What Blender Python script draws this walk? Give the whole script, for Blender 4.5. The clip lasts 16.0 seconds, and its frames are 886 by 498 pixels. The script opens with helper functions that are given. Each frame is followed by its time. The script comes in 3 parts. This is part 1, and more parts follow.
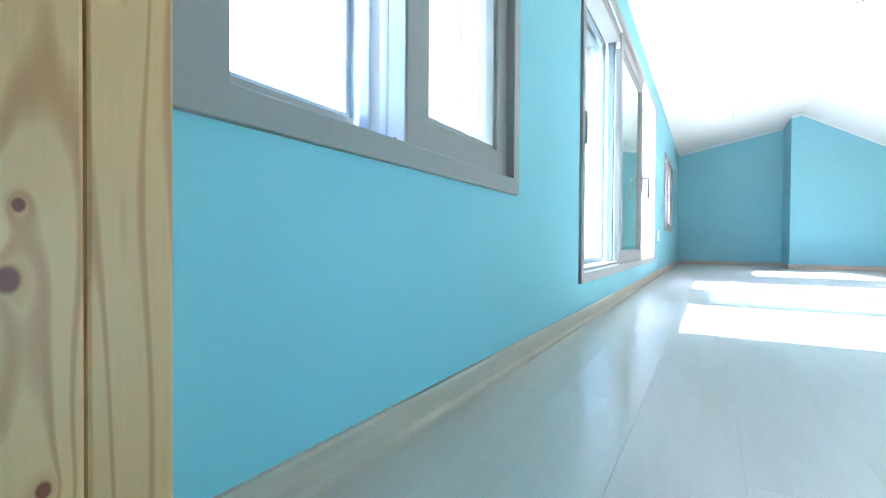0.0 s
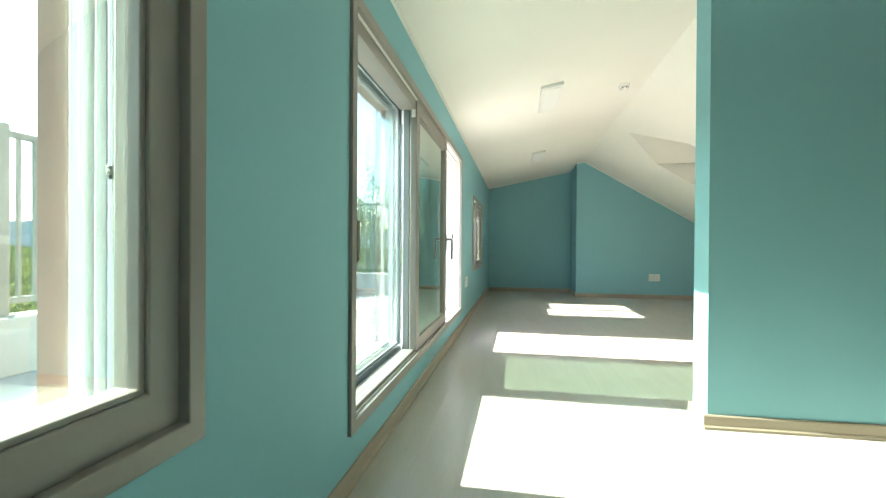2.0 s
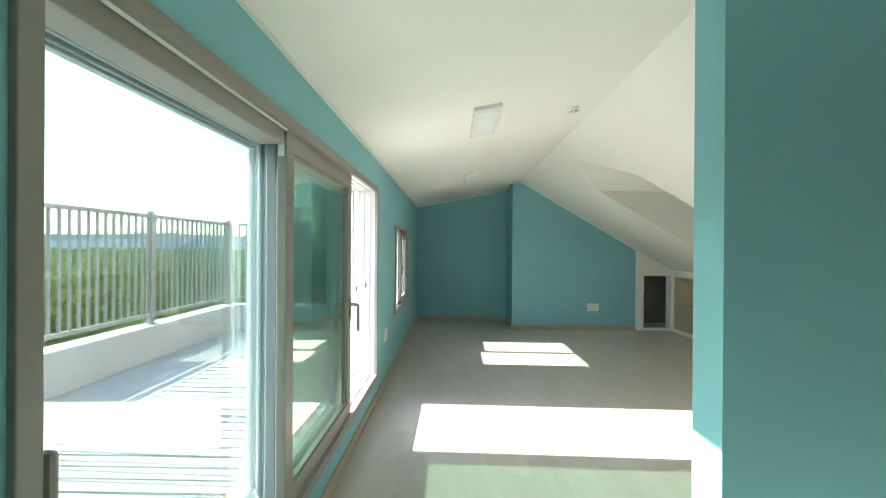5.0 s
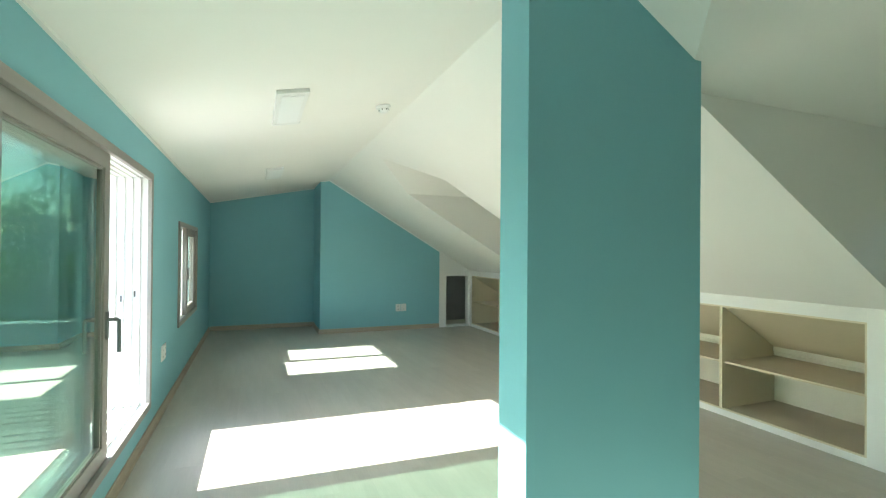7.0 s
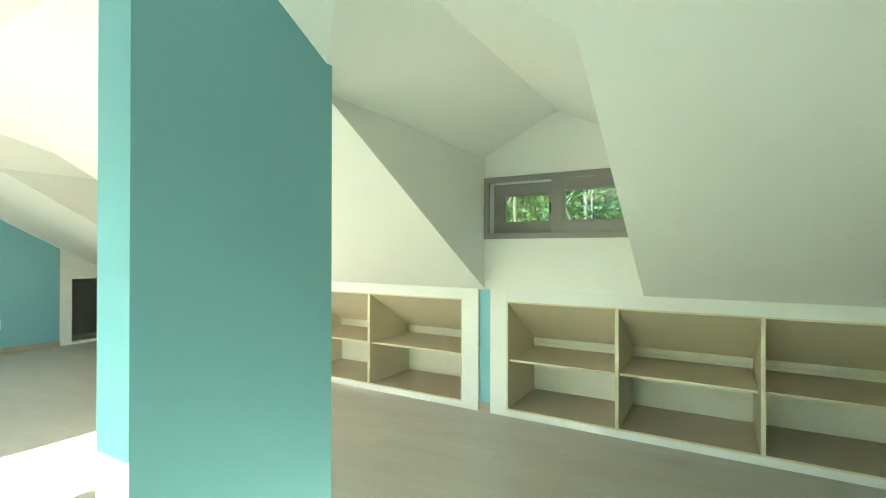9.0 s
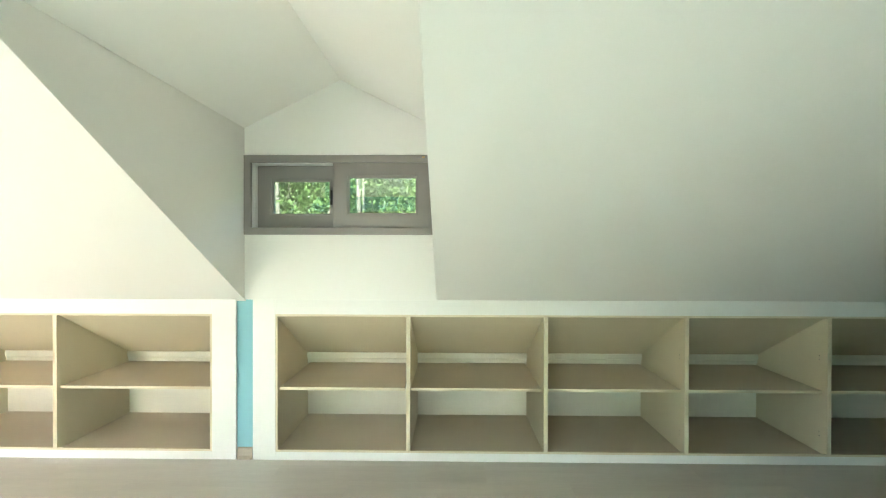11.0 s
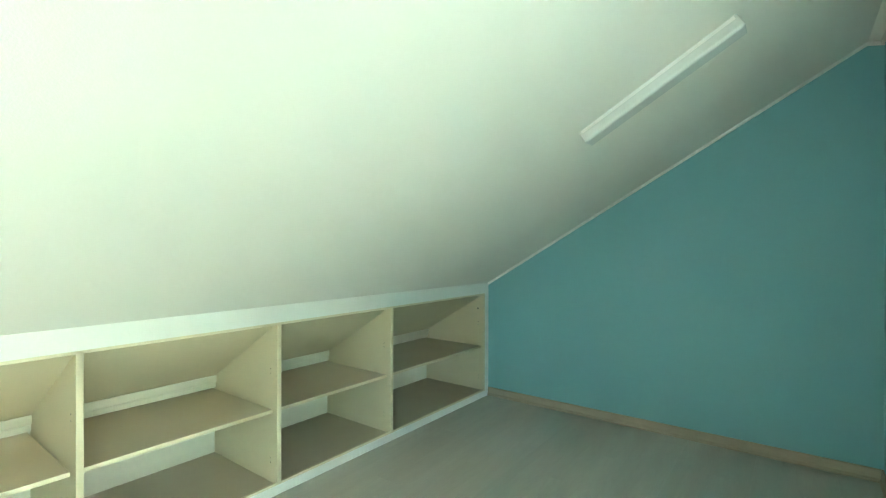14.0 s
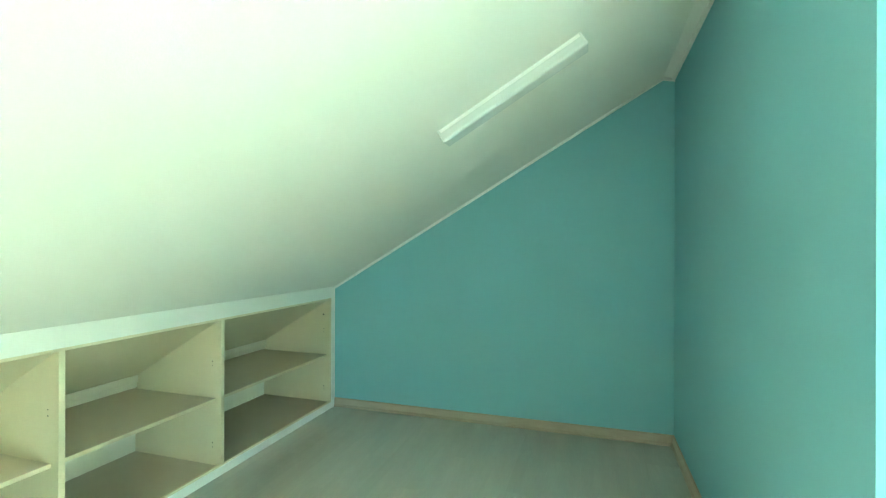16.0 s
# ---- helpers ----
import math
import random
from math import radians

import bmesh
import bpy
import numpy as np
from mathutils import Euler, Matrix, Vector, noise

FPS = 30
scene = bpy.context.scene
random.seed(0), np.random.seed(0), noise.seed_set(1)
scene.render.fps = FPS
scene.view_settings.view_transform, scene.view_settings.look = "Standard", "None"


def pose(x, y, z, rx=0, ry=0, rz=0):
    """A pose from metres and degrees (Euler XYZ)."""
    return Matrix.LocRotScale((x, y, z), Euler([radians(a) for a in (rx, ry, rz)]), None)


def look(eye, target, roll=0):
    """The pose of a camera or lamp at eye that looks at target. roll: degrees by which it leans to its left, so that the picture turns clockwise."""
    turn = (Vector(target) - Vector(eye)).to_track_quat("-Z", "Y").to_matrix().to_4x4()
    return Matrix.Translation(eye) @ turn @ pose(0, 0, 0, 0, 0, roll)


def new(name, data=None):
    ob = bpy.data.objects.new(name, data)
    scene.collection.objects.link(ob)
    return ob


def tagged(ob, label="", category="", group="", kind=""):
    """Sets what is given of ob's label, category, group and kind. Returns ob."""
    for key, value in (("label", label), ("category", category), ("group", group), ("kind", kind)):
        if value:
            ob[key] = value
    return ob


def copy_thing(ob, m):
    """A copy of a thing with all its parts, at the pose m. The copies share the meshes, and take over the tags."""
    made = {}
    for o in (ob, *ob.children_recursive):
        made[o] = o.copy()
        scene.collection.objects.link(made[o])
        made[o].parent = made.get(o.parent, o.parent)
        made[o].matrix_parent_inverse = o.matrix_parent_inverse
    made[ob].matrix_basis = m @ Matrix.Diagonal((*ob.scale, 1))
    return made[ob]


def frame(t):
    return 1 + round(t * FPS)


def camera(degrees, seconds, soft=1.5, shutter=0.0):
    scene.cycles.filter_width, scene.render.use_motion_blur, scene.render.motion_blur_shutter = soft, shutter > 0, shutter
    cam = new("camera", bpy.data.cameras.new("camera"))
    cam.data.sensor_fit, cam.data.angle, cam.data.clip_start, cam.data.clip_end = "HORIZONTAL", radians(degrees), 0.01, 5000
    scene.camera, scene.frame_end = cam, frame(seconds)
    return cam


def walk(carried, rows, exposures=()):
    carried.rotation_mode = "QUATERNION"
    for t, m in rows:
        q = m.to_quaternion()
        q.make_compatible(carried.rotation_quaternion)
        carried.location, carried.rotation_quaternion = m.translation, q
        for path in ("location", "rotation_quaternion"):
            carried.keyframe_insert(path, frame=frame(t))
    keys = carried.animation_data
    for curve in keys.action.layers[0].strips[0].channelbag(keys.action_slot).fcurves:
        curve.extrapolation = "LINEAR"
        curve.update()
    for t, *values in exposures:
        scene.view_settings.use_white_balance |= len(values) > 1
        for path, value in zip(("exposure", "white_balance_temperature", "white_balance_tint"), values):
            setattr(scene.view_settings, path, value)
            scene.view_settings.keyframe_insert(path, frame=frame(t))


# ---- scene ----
cam = camera(87.3, 16.0, soft=1.15)
PATH = [
    (0.0, 0.513, 0.404, 0.379, 89.22, -0.39, 29.73),
    (0.5, 0.486, 0.560, 0.496, 89.49, -0.28, 23.89),
    (1.0, 0.527, 0.652, 0.645, 89.73, -0.27, 18.52),
    (1.5, 0.602, 0.798, 0.783, 89.62, -0.25, 13.13),
    (2.0, 0.618, 0.919, 0.902, 89.65, -0.38, 9.28),
    (2.5, 0.608, 1.035, 1.064, 89.71, -0.44, 5.72),
    (3.0, 0.612, 1.170, 1.140, 89.69, -0.49, 3.12),
    (5.5, 0.673, 1.976, 1.346, 89.92, -0.26, 0.09),
    (6.0, 0.681, 2.017, 1.332, 90.01, -0.48, -3.74),
    (6.5, 0.701, 2.037, 1.325, 90.16, -0.48, -11.66),
    (7.0, 0.691, 2.054, 1.321, 90.30, -0.47, -21.98),
    (7.5, 0.698, 2.026, 1.309, 90.36, -0.32, -31.74),
    (8.0, 0.728, 1.983, 1.291, 90.43, -0.19, -41.76),
    (8.5, 0.803, 1.967, 1.285, 90.35, -0.15, -51.22),
    (9.0, 0.850, 1.961, 1.289, 90.26, -0.11, -59.76),
    (11.5, 1.561, 2.334, 1.316, 89.73, -0.12, -97.26),
    (12.0, 1.689, 2.340, 1.296, 89.85, -0.10, -106.12),
    (12.5, 1.808, 2.288, 1.302, 89.91, -0.06, -114.06),
    (13.0, 1.921, 2.281, 1.295, 89.85, -0.20, -122.97),
    (13.5, 2.050, 2.302, 1.302, 89.82, -0.19, -133.52),
    (14.0, 2.095, 2.274, 1.285, 89.95, -0.11, -142.89),
    (14.5, 2.148, 2.199, 1.290, 89.85, -0.19, -149.84),
    (15.0, 2.149, 2.172, 1.293, 89.86, -0.10, -155.21),
    (15.5, 2.192, 2.158, 1.294, 89.97, -0.19, -159.27),
    (16.0, 2.226, 2.161, 1.297, 90.02, -0.15, -162.32),
]
EXPOSURES = [
    (0.0, 4.76, 5200, 22), (0.5, 4.10, 5500, 14), (1.0, 3.47, 6200, 9), (2.0, 3.41, 6800, 9), (3.0, 3.43, 6800, 12),
    (5.5, 3.06, 6350, 8), (6.5, 3.20, 6400, 8), (7.0, 3.28, 6250, 1), (8.0, 3.68, 6350, -2), (9.0, 4.00, 6700, -2), (11.5, 4.47, 6450, 18), (12.5, 4.70, 6350, 18),
    (13.5, 4.96, 6250, 7), (14.5, 5.28, 6200, -2), (16.0, 5.55, 6250, -12),
]
walk(cam, [(t, pose(*p)) for t, *p in PATH], EXPOSURES)

# ---- daylight: the sun stands square to the terrace side, 31.5 degrees high ----
SUN_UP = radians(31.5)
world = bpy.data.worlds.new("world")
scene.world = world
world.use_nodes = True
wn = world.node_tree.nodes
sky = wn.new("ShaderNodeTexSky")
sky.sky_type = "NISHITA"
sky.sun_disc = False
sky.sun_elevation = SUN_UP
sky.sun_rotation = radians(-88)
world.node_tree.links.new(sky.outputs[0], wn["Background"].inputs[0])
wn["Background"].inputs[1].default_value = 0.115
sun = new("sun", bpy.data.lights.new("sun", "SUN"))
sun.data.energy = 5.0
sun.data.angle = radians(0.5)
sun.data.color = (1.0, 0.96, 0.9)
sun.matrix_world = look((-10, 0.35, 10 * math.tan(SUN_UP)), (0, 0, 0))


# ---- materials ----
def mat(name, colour, rough=0.6, metal=0.0, vary=0.06, scale=3.0, grain=60.0, bump=0.05, stretch=(1, 1, 1), dark=None,
        per_object=0.0, spec=0.5):
    """A surface with slow and fine variation of its colour and a fine relief."""
    m = bpy.data.materials.new(name)
    m.use_nodes = True
    t = m.node_tree
    n, link = t.nodes, t.links.new
    b = n["Principled BSDF"]
    b.inputs["Roughness"].default_value = rough
    b.inputs["Metallic"].default_value = metal
    b.inputs["Specular IOR Level"].default_value = spec
    co = n.new("ShaderNodeTexCoord")
    mp = n.new("ShaderNodeMapping")
    mp.inputs["Scale"].default_value = stretch
    link(co.outputs["Object"], mp.inputs[0])
    big = n.new("ShaderNodeTexNoise")
    big.inputs["Scale"].default_value = scale
    big.inputs["Detail"].default_value = 3
    fine = n.new("ShaderNodeTexNoise")
    fine.inputs["Scale"].default_value = grain
    fine.inputs["Detail"].default_value = 4
    link(mp.outputs[0], big.inputs[0])
    link(mp.outputs[0], fine.inputs[0])
    add = n.new("ShaderNodeMath")
    add.operation = "MULTIPLY_ADD"
    link(fine.outputs[0], add.inputs[0])
    add.inputs[1].default_value = 0.5
    link(big.outputs[0], add.inputs[2])
    last = add.outputs[0]
    if per_object:
        oi = n.new("ShaderNodeObjectInfo")
        pa = n.new("ShaderNodeMath")
        pa.operation = "MULTIPLY_ADD"
        link(oi.outputs["Random"], pa.inputs[0])
        pa.inputs[1].default_value = per_object
        link(last, pa.inputs[2])
        last = pa.outputs[0]
    ramp = n.new("ShaderNodeMapRange")
    ramp.inputs[1].default_value = 0.35
    ramp.inputs[2].default_value = 1.15 + per_object
    link(last, ramp.inputs[0])
    mix = n.new("ShaderNodeMix")
    mix.data_type = "RGBA"
    lo = dark or tuple(c * (1 - vary) for c in colour)
    hi = tuple(min(1.0, c * (1 + vary)) for c in colour)
    mix.inputs[6].default_value = (*lo, 1)
    mix.inputs[7].default_value = (*hi, 1)
    link(ramp.outputs[0], mix.inputs[0])
    link(mix.outputs[2], b.inputs["Base Color"])
    if bump:
        bp = n.new("ShaderNodeBump")
        bp.inputs["Strength"].default_value = bump
        bp.inputs["Distance"].default_value = 0.004
        link(fine.outputs[0], bp.inputs["Height"])
        link(bp.outputs[0], b.inputs["Normal"])
    return m


def glass_mat(name, tint, mirror=0.06):
    """Thin window glass: clear tinted sheet with a mirror coat that grows towards grazing."""
    m = bpy.data.materials.new(name)
    m.use_nodes = True
    t = m.node_tree
    n, link = t.nodes, t.links.new
    n.remove(n["Principled BSDF"])
    tr = n.new("ShaderNodeBsdfTransparent")
    tr.inputs[0].default_value = (*tint, 1)
    gl = n.new("ShaderNodeBsdfGlossy")
    gl.inputs["Roughness"].default_value = 0.0
    gl.inputs[0].default_value = (0.95, 1.0, 0.97, 1)
    fr = n.new("ShaderNodeMath")
    fr.operation = "MULTIPLY_ADD"
    lw = n.new("ShaderNodeLayerWeight")
    pw = n.new("ShaderNodeMath")
    pw.operation = "POWER"
    link(lw.outputs["Facing"], pw.inputs[0])
    lw.inputs[0].default_value = 0.5
    pw.inputs[1].default_value = 4.0
    link(pw.outputs[0], fr.inputs[0])
    fr.inputs[1].default_value = 0.75
    fr.inputs[2].default_value = mirror
    mx = n.new("ShaderNodeMixShader")
    link(fr.outputs[0], mx.inputs[0])
    link(tr.outputs[0], mx.inputs[1])
    link(gl.outputs[0], mx.inputs[2])
    link(mx.outputs[0], n["Material Output"].inputs[0])
    return m


def pine_mat(name, knots=()):
    """Pale pine: long growth rings that bend round dark knots. knots: (y, z, radius)."""
    m = mat(name, (0.66, 0.37, 0.155), 0.45, vary=0.09, scale=2.0, grain=30, bump=0.06, stretch=(8, 8, 0.5))
    t = m.node_tree
    n, link = t.nodes, t.links.new

    def math_node(op, a, b=None, c=None):
        q = n.new("ShaderNodeMath")
        q.operation = op
        for k, v in enumerate((a, b, c)):
            if v is None:
                continue
            if isinstance(v, (int, float)):
                q.inputs[k].default_value = v
            else:
                link(v, q.inputs[k])
        return q.outputs[0]

    def blend(f, a, colour):
        q = n.new("ShaderNodeMix")
        q.data_type = "RGBA"
        link(f, q.inputs[0])
        link(a, q.inputs[6])
        q.inputs[7].default_value = (*colour, 1)
        return q.outputs[2]

    def ramp(v, lo, hi, top):
        q = n.new("ShaderNodeMapRange")
        q.inputs[1].default_value, q.inputs[2].default_value, q.inputs[4].default_value = lo, hi, top
        link(v, q.inputs[0])
        return q.outputs[0]

    b = n["Principled BSDF"]
    colour = b.inputs["Base Color"].links[0].from_socket
    co = n.new("ShaderNodeTexCoord")
    mp = n.new("ShaderNodeMapping")
    mp.inputs["Scale"].default_value = (1, 1, 0.07)
    link(co.outputs["Object"], mp.inputs[0])
    wob = n.new("ShaderNodeTexNoise")
    wob.inputs["Scale"].default_value = 11
    link(mp.outputs[0], wob.inputs[0])
    phase = math_node("MULTIPLY", wob.outputs[0], 75.0)
    dists = []
    for y, z, rad in knots:
        q = n.new("ShaderNodeMapping")
        q.inputs["Location"].default_value = (0, -y, -z * 0.75)
        q.inputs["Scale"].default_value = (0, 1, 0.75)
        link(co.outputs["Object"], q.inputs[0])
        d = n.new("ShaderNodeVectorMath")
        d.operation = "LENGTH"
        link(q.outputs[0], d.inputs[0])
        rel = math_node("DIVIDE", d.outputs["Value"], rad)
        dists.append(rel)
        phase = math_node("ADD", phase, math_node("DIVIDE", 9.0, math_node("ADD", rel, 0.8)))
    colour = blend(ramp(math_node("SINE", phase), 0.45, 1.0, 0.8), colour, (0.46, 0.20, 0.065))
    for rel in dists:
        colour = blend(ramp(rel, 2.6, 1.0, 0.6), colour, (0.52, 0.21, 0.055))
        colour = blend(ramp(rel, 1.15, 0.75, 1.0), colour, (0.21, 0.035, 0.008))
    link(colour, b.inputs["Base Color"])
    return m


M_TEAL = mat("teal_wallpaper", (0.25, 0.515, 0.575), 0.75, vary=0.04, scale=1.3, grain=180, bump=0.05)
M_WHITE = mat("white_wallpaper", (0.86, 0.845, 0.80), 0.8, vary=0.025, scale=1.2, grain=200, bump=0.12)
M_FLOOR = mat("grey_oak_laminate", (0.51, 0.475, 0.42), 0.30, vary=0.15, scale=1.8, grain=22, bump=0.02, stretch=(6, 0.6, 1), per_object=0.25)
M_BASE = mat("beige_skirting", (0.45, 0.365, 0.28), 0.5, vary=0.12, scale=4, grain=40, stretch=(1, 1, 8), bump=0.04)
M_TAUPE = mat("taupe_frame_foil", (0.285, 0.263, 0.24), 0.42, vary=0.05, scale=3, grain=90, bump=0.06)
M_VINYL = mat("white_vinyl", (0.80, 0.80, 0.78), 0.4, vary=0.03, bump=0.02)
M_GREY = mat("grey_vinyl", (0.29, 0.325, 0.345), 0.4, vary=0.05, bump=0.02)
M_EDGE = mat("blue_grey_vinyl", (0.42, 0.46, 0.50), 0.4, vary=0.04, bump=0.02)
M_BEIGE = mat("beige_melamine", (0.71, 0.625, 0.45), 0.55, vary=0.06, scale=2, grain=120, bump=0.04)
# darker and browner than M_BEIGE, for the boards that lie flat
M_SHELF = mat("darker_melamine", (0.57, 0.485, 0.365), 0.5, vary=0.06, scale=2, grain=120, bump=0.04)
M_TRIM = mat("white_painted_board", (0.84, 0.83, 0.79), 0.5, vary=0.03, scale=2, grain=90, bump=0.04)
M_COVER = mat("cream_track_cover", (0.50, 0.47, 0.42), 0.45, vary=0.04)
M_BACK = mat("cream_back_panel", (0.76, 0.72, 0.60), 0.6, vary=0.05)
M_DIM = mat("grey_board", (0.50, 0.50, 0.50), 0.7, vary=0.1)
M_STEEL = mat("brushed_handle", (0.27, 0.27, 0.26), 0.42, metal=0.5, bump=0.02)
M_DARK = mat("dark_plastic", (0.03, 0.03, 0.03), 0.4, bump=0.02)
M_LAMP = mat("white_lamp_plastic", (0.82, 0.82, 0.80), 0.35, vary=0.02, bump=0.0)
M_DIFF = mat("lamp_diffuser", (0.86, 0.87, 0.86), 0.55, vary=0.01, bump=0.0)
M_CONC = mat("pale_render", (0.54, 0.55, 0.54), 0.85, vary=0.10, scale=1.5, grain=60, bump=0.25)
M_DECK = mat("grey_deck_board", (0.45, 0.45, 0.44), 0.7, vary=0.12, scale=3, grain=40, stretch=(0.6, 6, 1), bump=0.15, per_object=0.3)
M_RAIL = mat("grey_rail_paint", (0.30, 0.30, 0.28), 0.45, vary=0.08, bump=0.04)
M_BRICK = mat("pink_brick", (0.30, 0.175, 0.14), 0.85, vary=0.2, scale=9, grain=80, bump=0.4)
M_ROOF = mat("dark_shingle", (0.09, 0.09, 0.10), 0.85, vary=0.2, scale=6, grain=60, bump=0.4)
M_LEAF = mat("green_leaves", (0.045, 0.075, 0.02), 0.6, vary=0.5, scale=1.2, grain=6, bump=0.0, per_object=0.5, spec=0.2)
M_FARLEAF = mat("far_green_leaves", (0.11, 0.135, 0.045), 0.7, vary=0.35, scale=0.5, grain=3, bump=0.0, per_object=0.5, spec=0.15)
M_BARK = mat("pale_bark", (0.045, 0.039, 0.031), 0.85, vary=0.3, scale=6, grain=40, bump=0.4)
M_GRASS = mat("rough_meadow", (0.05, 0.075, 0.025), 0.9, vary=0.4, scale=0.05, grain=2, bump=0.2, spec=0.0)
# distance haze is mixed into this colour: pale blue-grey in place of woodland green
M_HILL = mat("wooded_hill_painted_haze", (0.33, 0.37, 0.38), 0.95, vary=0.1, scale=0.01, grain=0.08, bump=0.0, spec=0.0)


def let_through(m, share):
    """Thin leaves let part of the light through."""
    t = m.node_tree
    n, link = t.nodes, t.links.new
    b = n["Principled BSDF"]
    tl = n.new("ShaderNodeBsdfTranslucent")
    link(b.inputs["Base Color"].links[0].from_socket, tl.inputs[0])
    mx = n.new("ShaderNodeMixShader")
    mx.inputs[0].default_value = share
    link(b.outputs[0], mx.inputs[1])
    link(tl.outputs[0], mx.inputs[2])
    link(mx.outputs[0], n["Material Output"].inputs[0])


let_through(M_LEAF, 0.35)
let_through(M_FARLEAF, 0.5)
M_WOODS = mat("distant_woods", (0.055, 0.08, 0.03), 0.9, vary=0.45, scale=0.08, grain=0.6, bump=0.0, spec=0.0)
M_TUBE = mat("tube_cover", (0.64, 0.66, 0.65), 0.5, vary=0.02, bump=0.0)
M_BRASS = mat("brass_bolt", (0.55, 0.38, 0.14), 0.35, metal=0.8, bump=0.0)
M_PINE = pine_mat("pine")
M_POST = pine_mat("knotty_pine", ((0.536, 0.403, 0.004), (0.530, 0.352, 0.0075), (0.549, 0.200, 0.005), (0.52, 1.05, 0.009), (0.58, 1.5, 0.006)))
G_PALE = glass_mat("pale_glass", (0.88, 0.93, 0.90), 0.11)
G_DORMER = glass_mat("leaf_tinted_glass", (0.74, 0.83, 0.77), 0.15)
G_DOOR = glass_mat("faint_green_glass", (0.865, 0.91, 0.895), 0.10)
G_GREEN = glass_mat("green_glass", (0.67, 0.765, 0.715), 0.24)


# ---- mesh helpers ----
def mesh_ob(name, verts, faces, m, parent=None, smooth=False):
    me = bpy.data.meshes.new(name)
    me.from_pydata([tuple(v) for v in verts], [], faces)
    bm = bmesh.new()
    bm.from_mesh(me)
    bmesh.ops.recalc_face_normals(bm, faces=bm.faces)
    if smooth:
        for f in bm.faces:
            f.smooth = True
    bm.to_mesh(me)
    bm.free()
    me.materials.append(m)
    ob = new(name, me)
    if parent:
        ob.parent = parent
    return ob


BOX_F = [(0, 1, 3, 2), (4, 6, 7, 5), (0, 4, 5, 1), (2, 3, 7, 6), (0, 2, 6, 4), (1, 5, 7, 3)]


def box_vf(a, b):
    return [(x, y, z) for x in (a[0], b[0]) for y in (a[1], b[1]) for z in (a[2], b[2])], BOX_F


def boxes(name, items, m, parent=None, bevel=0.0):
    """One mesh of several boxes, each given by two corners; bevel rounds the edges."""
    bm = bmesh.new()
    for a, b in items:
        v, f = box_vf([min(p) for p in zip(a, b)], [max(p) for p in zip(a, b)])
        vs = [bm.verts.new(c) for c in v]
        fs = [bm.faces.new([vs[i] for i in q]) for q in f]
        bmesh.ops.recalc_face_normals(bm, faces=fs)
        if bevel:
            es = list({e for q in fs for e in q.edges})
            bmesh.ops.bevel(bm, geom=es, offset=bevel, segments=2, affect="EDGES", profile=0.5)
    me = bpy.data.meshes.new(name)
    bm.to_mesh(me)
    bm.free()
    me.materials.append(m)
    ob = new(name, me)
    if parent:
        ob.parent = parent
    return ob


def prism(name, poly, way, m, parent=None):
    """A flat polygon of 3D corners pushed along a vector into a solid."""
    n = len(poly)
    v = [Vector(p) for p in poly] + [Vector(p) + Vector(way) for p in poly]
    f = [tuple(range(n)), tuple(range(2 * n - 1, n - 1, -1))]
    f += [(i, (i + 1) % n, n + (i + 1) % n, n + i) for i in range(n)]
    return mesh_ob(name, v, f, m, parent)


def holed_wall(name, axis, at, thick, lo, hi, holes, m, parent=None):
    """A wall with rectangular openings. axis 'x': the wall lies in y and z. holes: (u0, v0, u1, v1)."""
    us = sorted({lo[0], hi[0], *[h[0] for h in holes], *[h[2] for h in holes]})
    vs = sorted({lo[1], hi[1], *[h[1] for h in holes], *[h[3] for h in holes]})
    bm = bmesh.new()
    seen = {}

    def vert(u, v, d):
        k = (round(u, 4), round(v, 4), round(d, 4))
        if k not in seen:
            seen[k] = bm.verts.new((d, u, v) if axis == "x" else (u, d, v))
        return seen[k]

    def solid(i, j):
        if not (0 <= i < len(us) - 1 and 0 <= j < len(vs) - 1):
            return False
        cu, cv = (us[i] + us[i + 1]) / 2, (vs[j] + vs[j + 1]) / 2
        return not any(h[0] < cu < h[2] and h[1] < cv < h[3] for h in holes)

    a, b = at, at + thick
    for i in range(len(us) - 1):
        for j in range(len(vs) - 1):
            if not solid(i, j):
                continue
            u0, u1, v0, v1 = us[i], us[i + 1], vs[j], vs[j + 1]
            for d in (a, b):
                bm.faces.new([vert(u0, v0, d), vert(u1, v0, d), vert(u1, v1, d), vert(u0, v1, d)])
            for di, dj, p, q in ((-1, 0, (u0, v0), (u0, v1)), (1, 0, (u1, v0), (u1, v1)), (0, -1, (u0, v0), (u1, v0)), (0, 1, (u0, v1), (u1, v1))):
                if not solid(i + di, j + dj):
                    bm.faces.new([vert(*p, a), vert(*q, a), vert(*q, b), vert(*p, b)])
    bmesh.ops.recalc_face_normals(bm, faces=bm.faces)
    me = bpy.data.meshes.new(name)
    bm.to_mesh(me)
    bm.free()
    me.materials.append(m)
    ob = new(name, me)
    if parent:
        ob.parent = parent
    return tagged(ob, kind="structure")


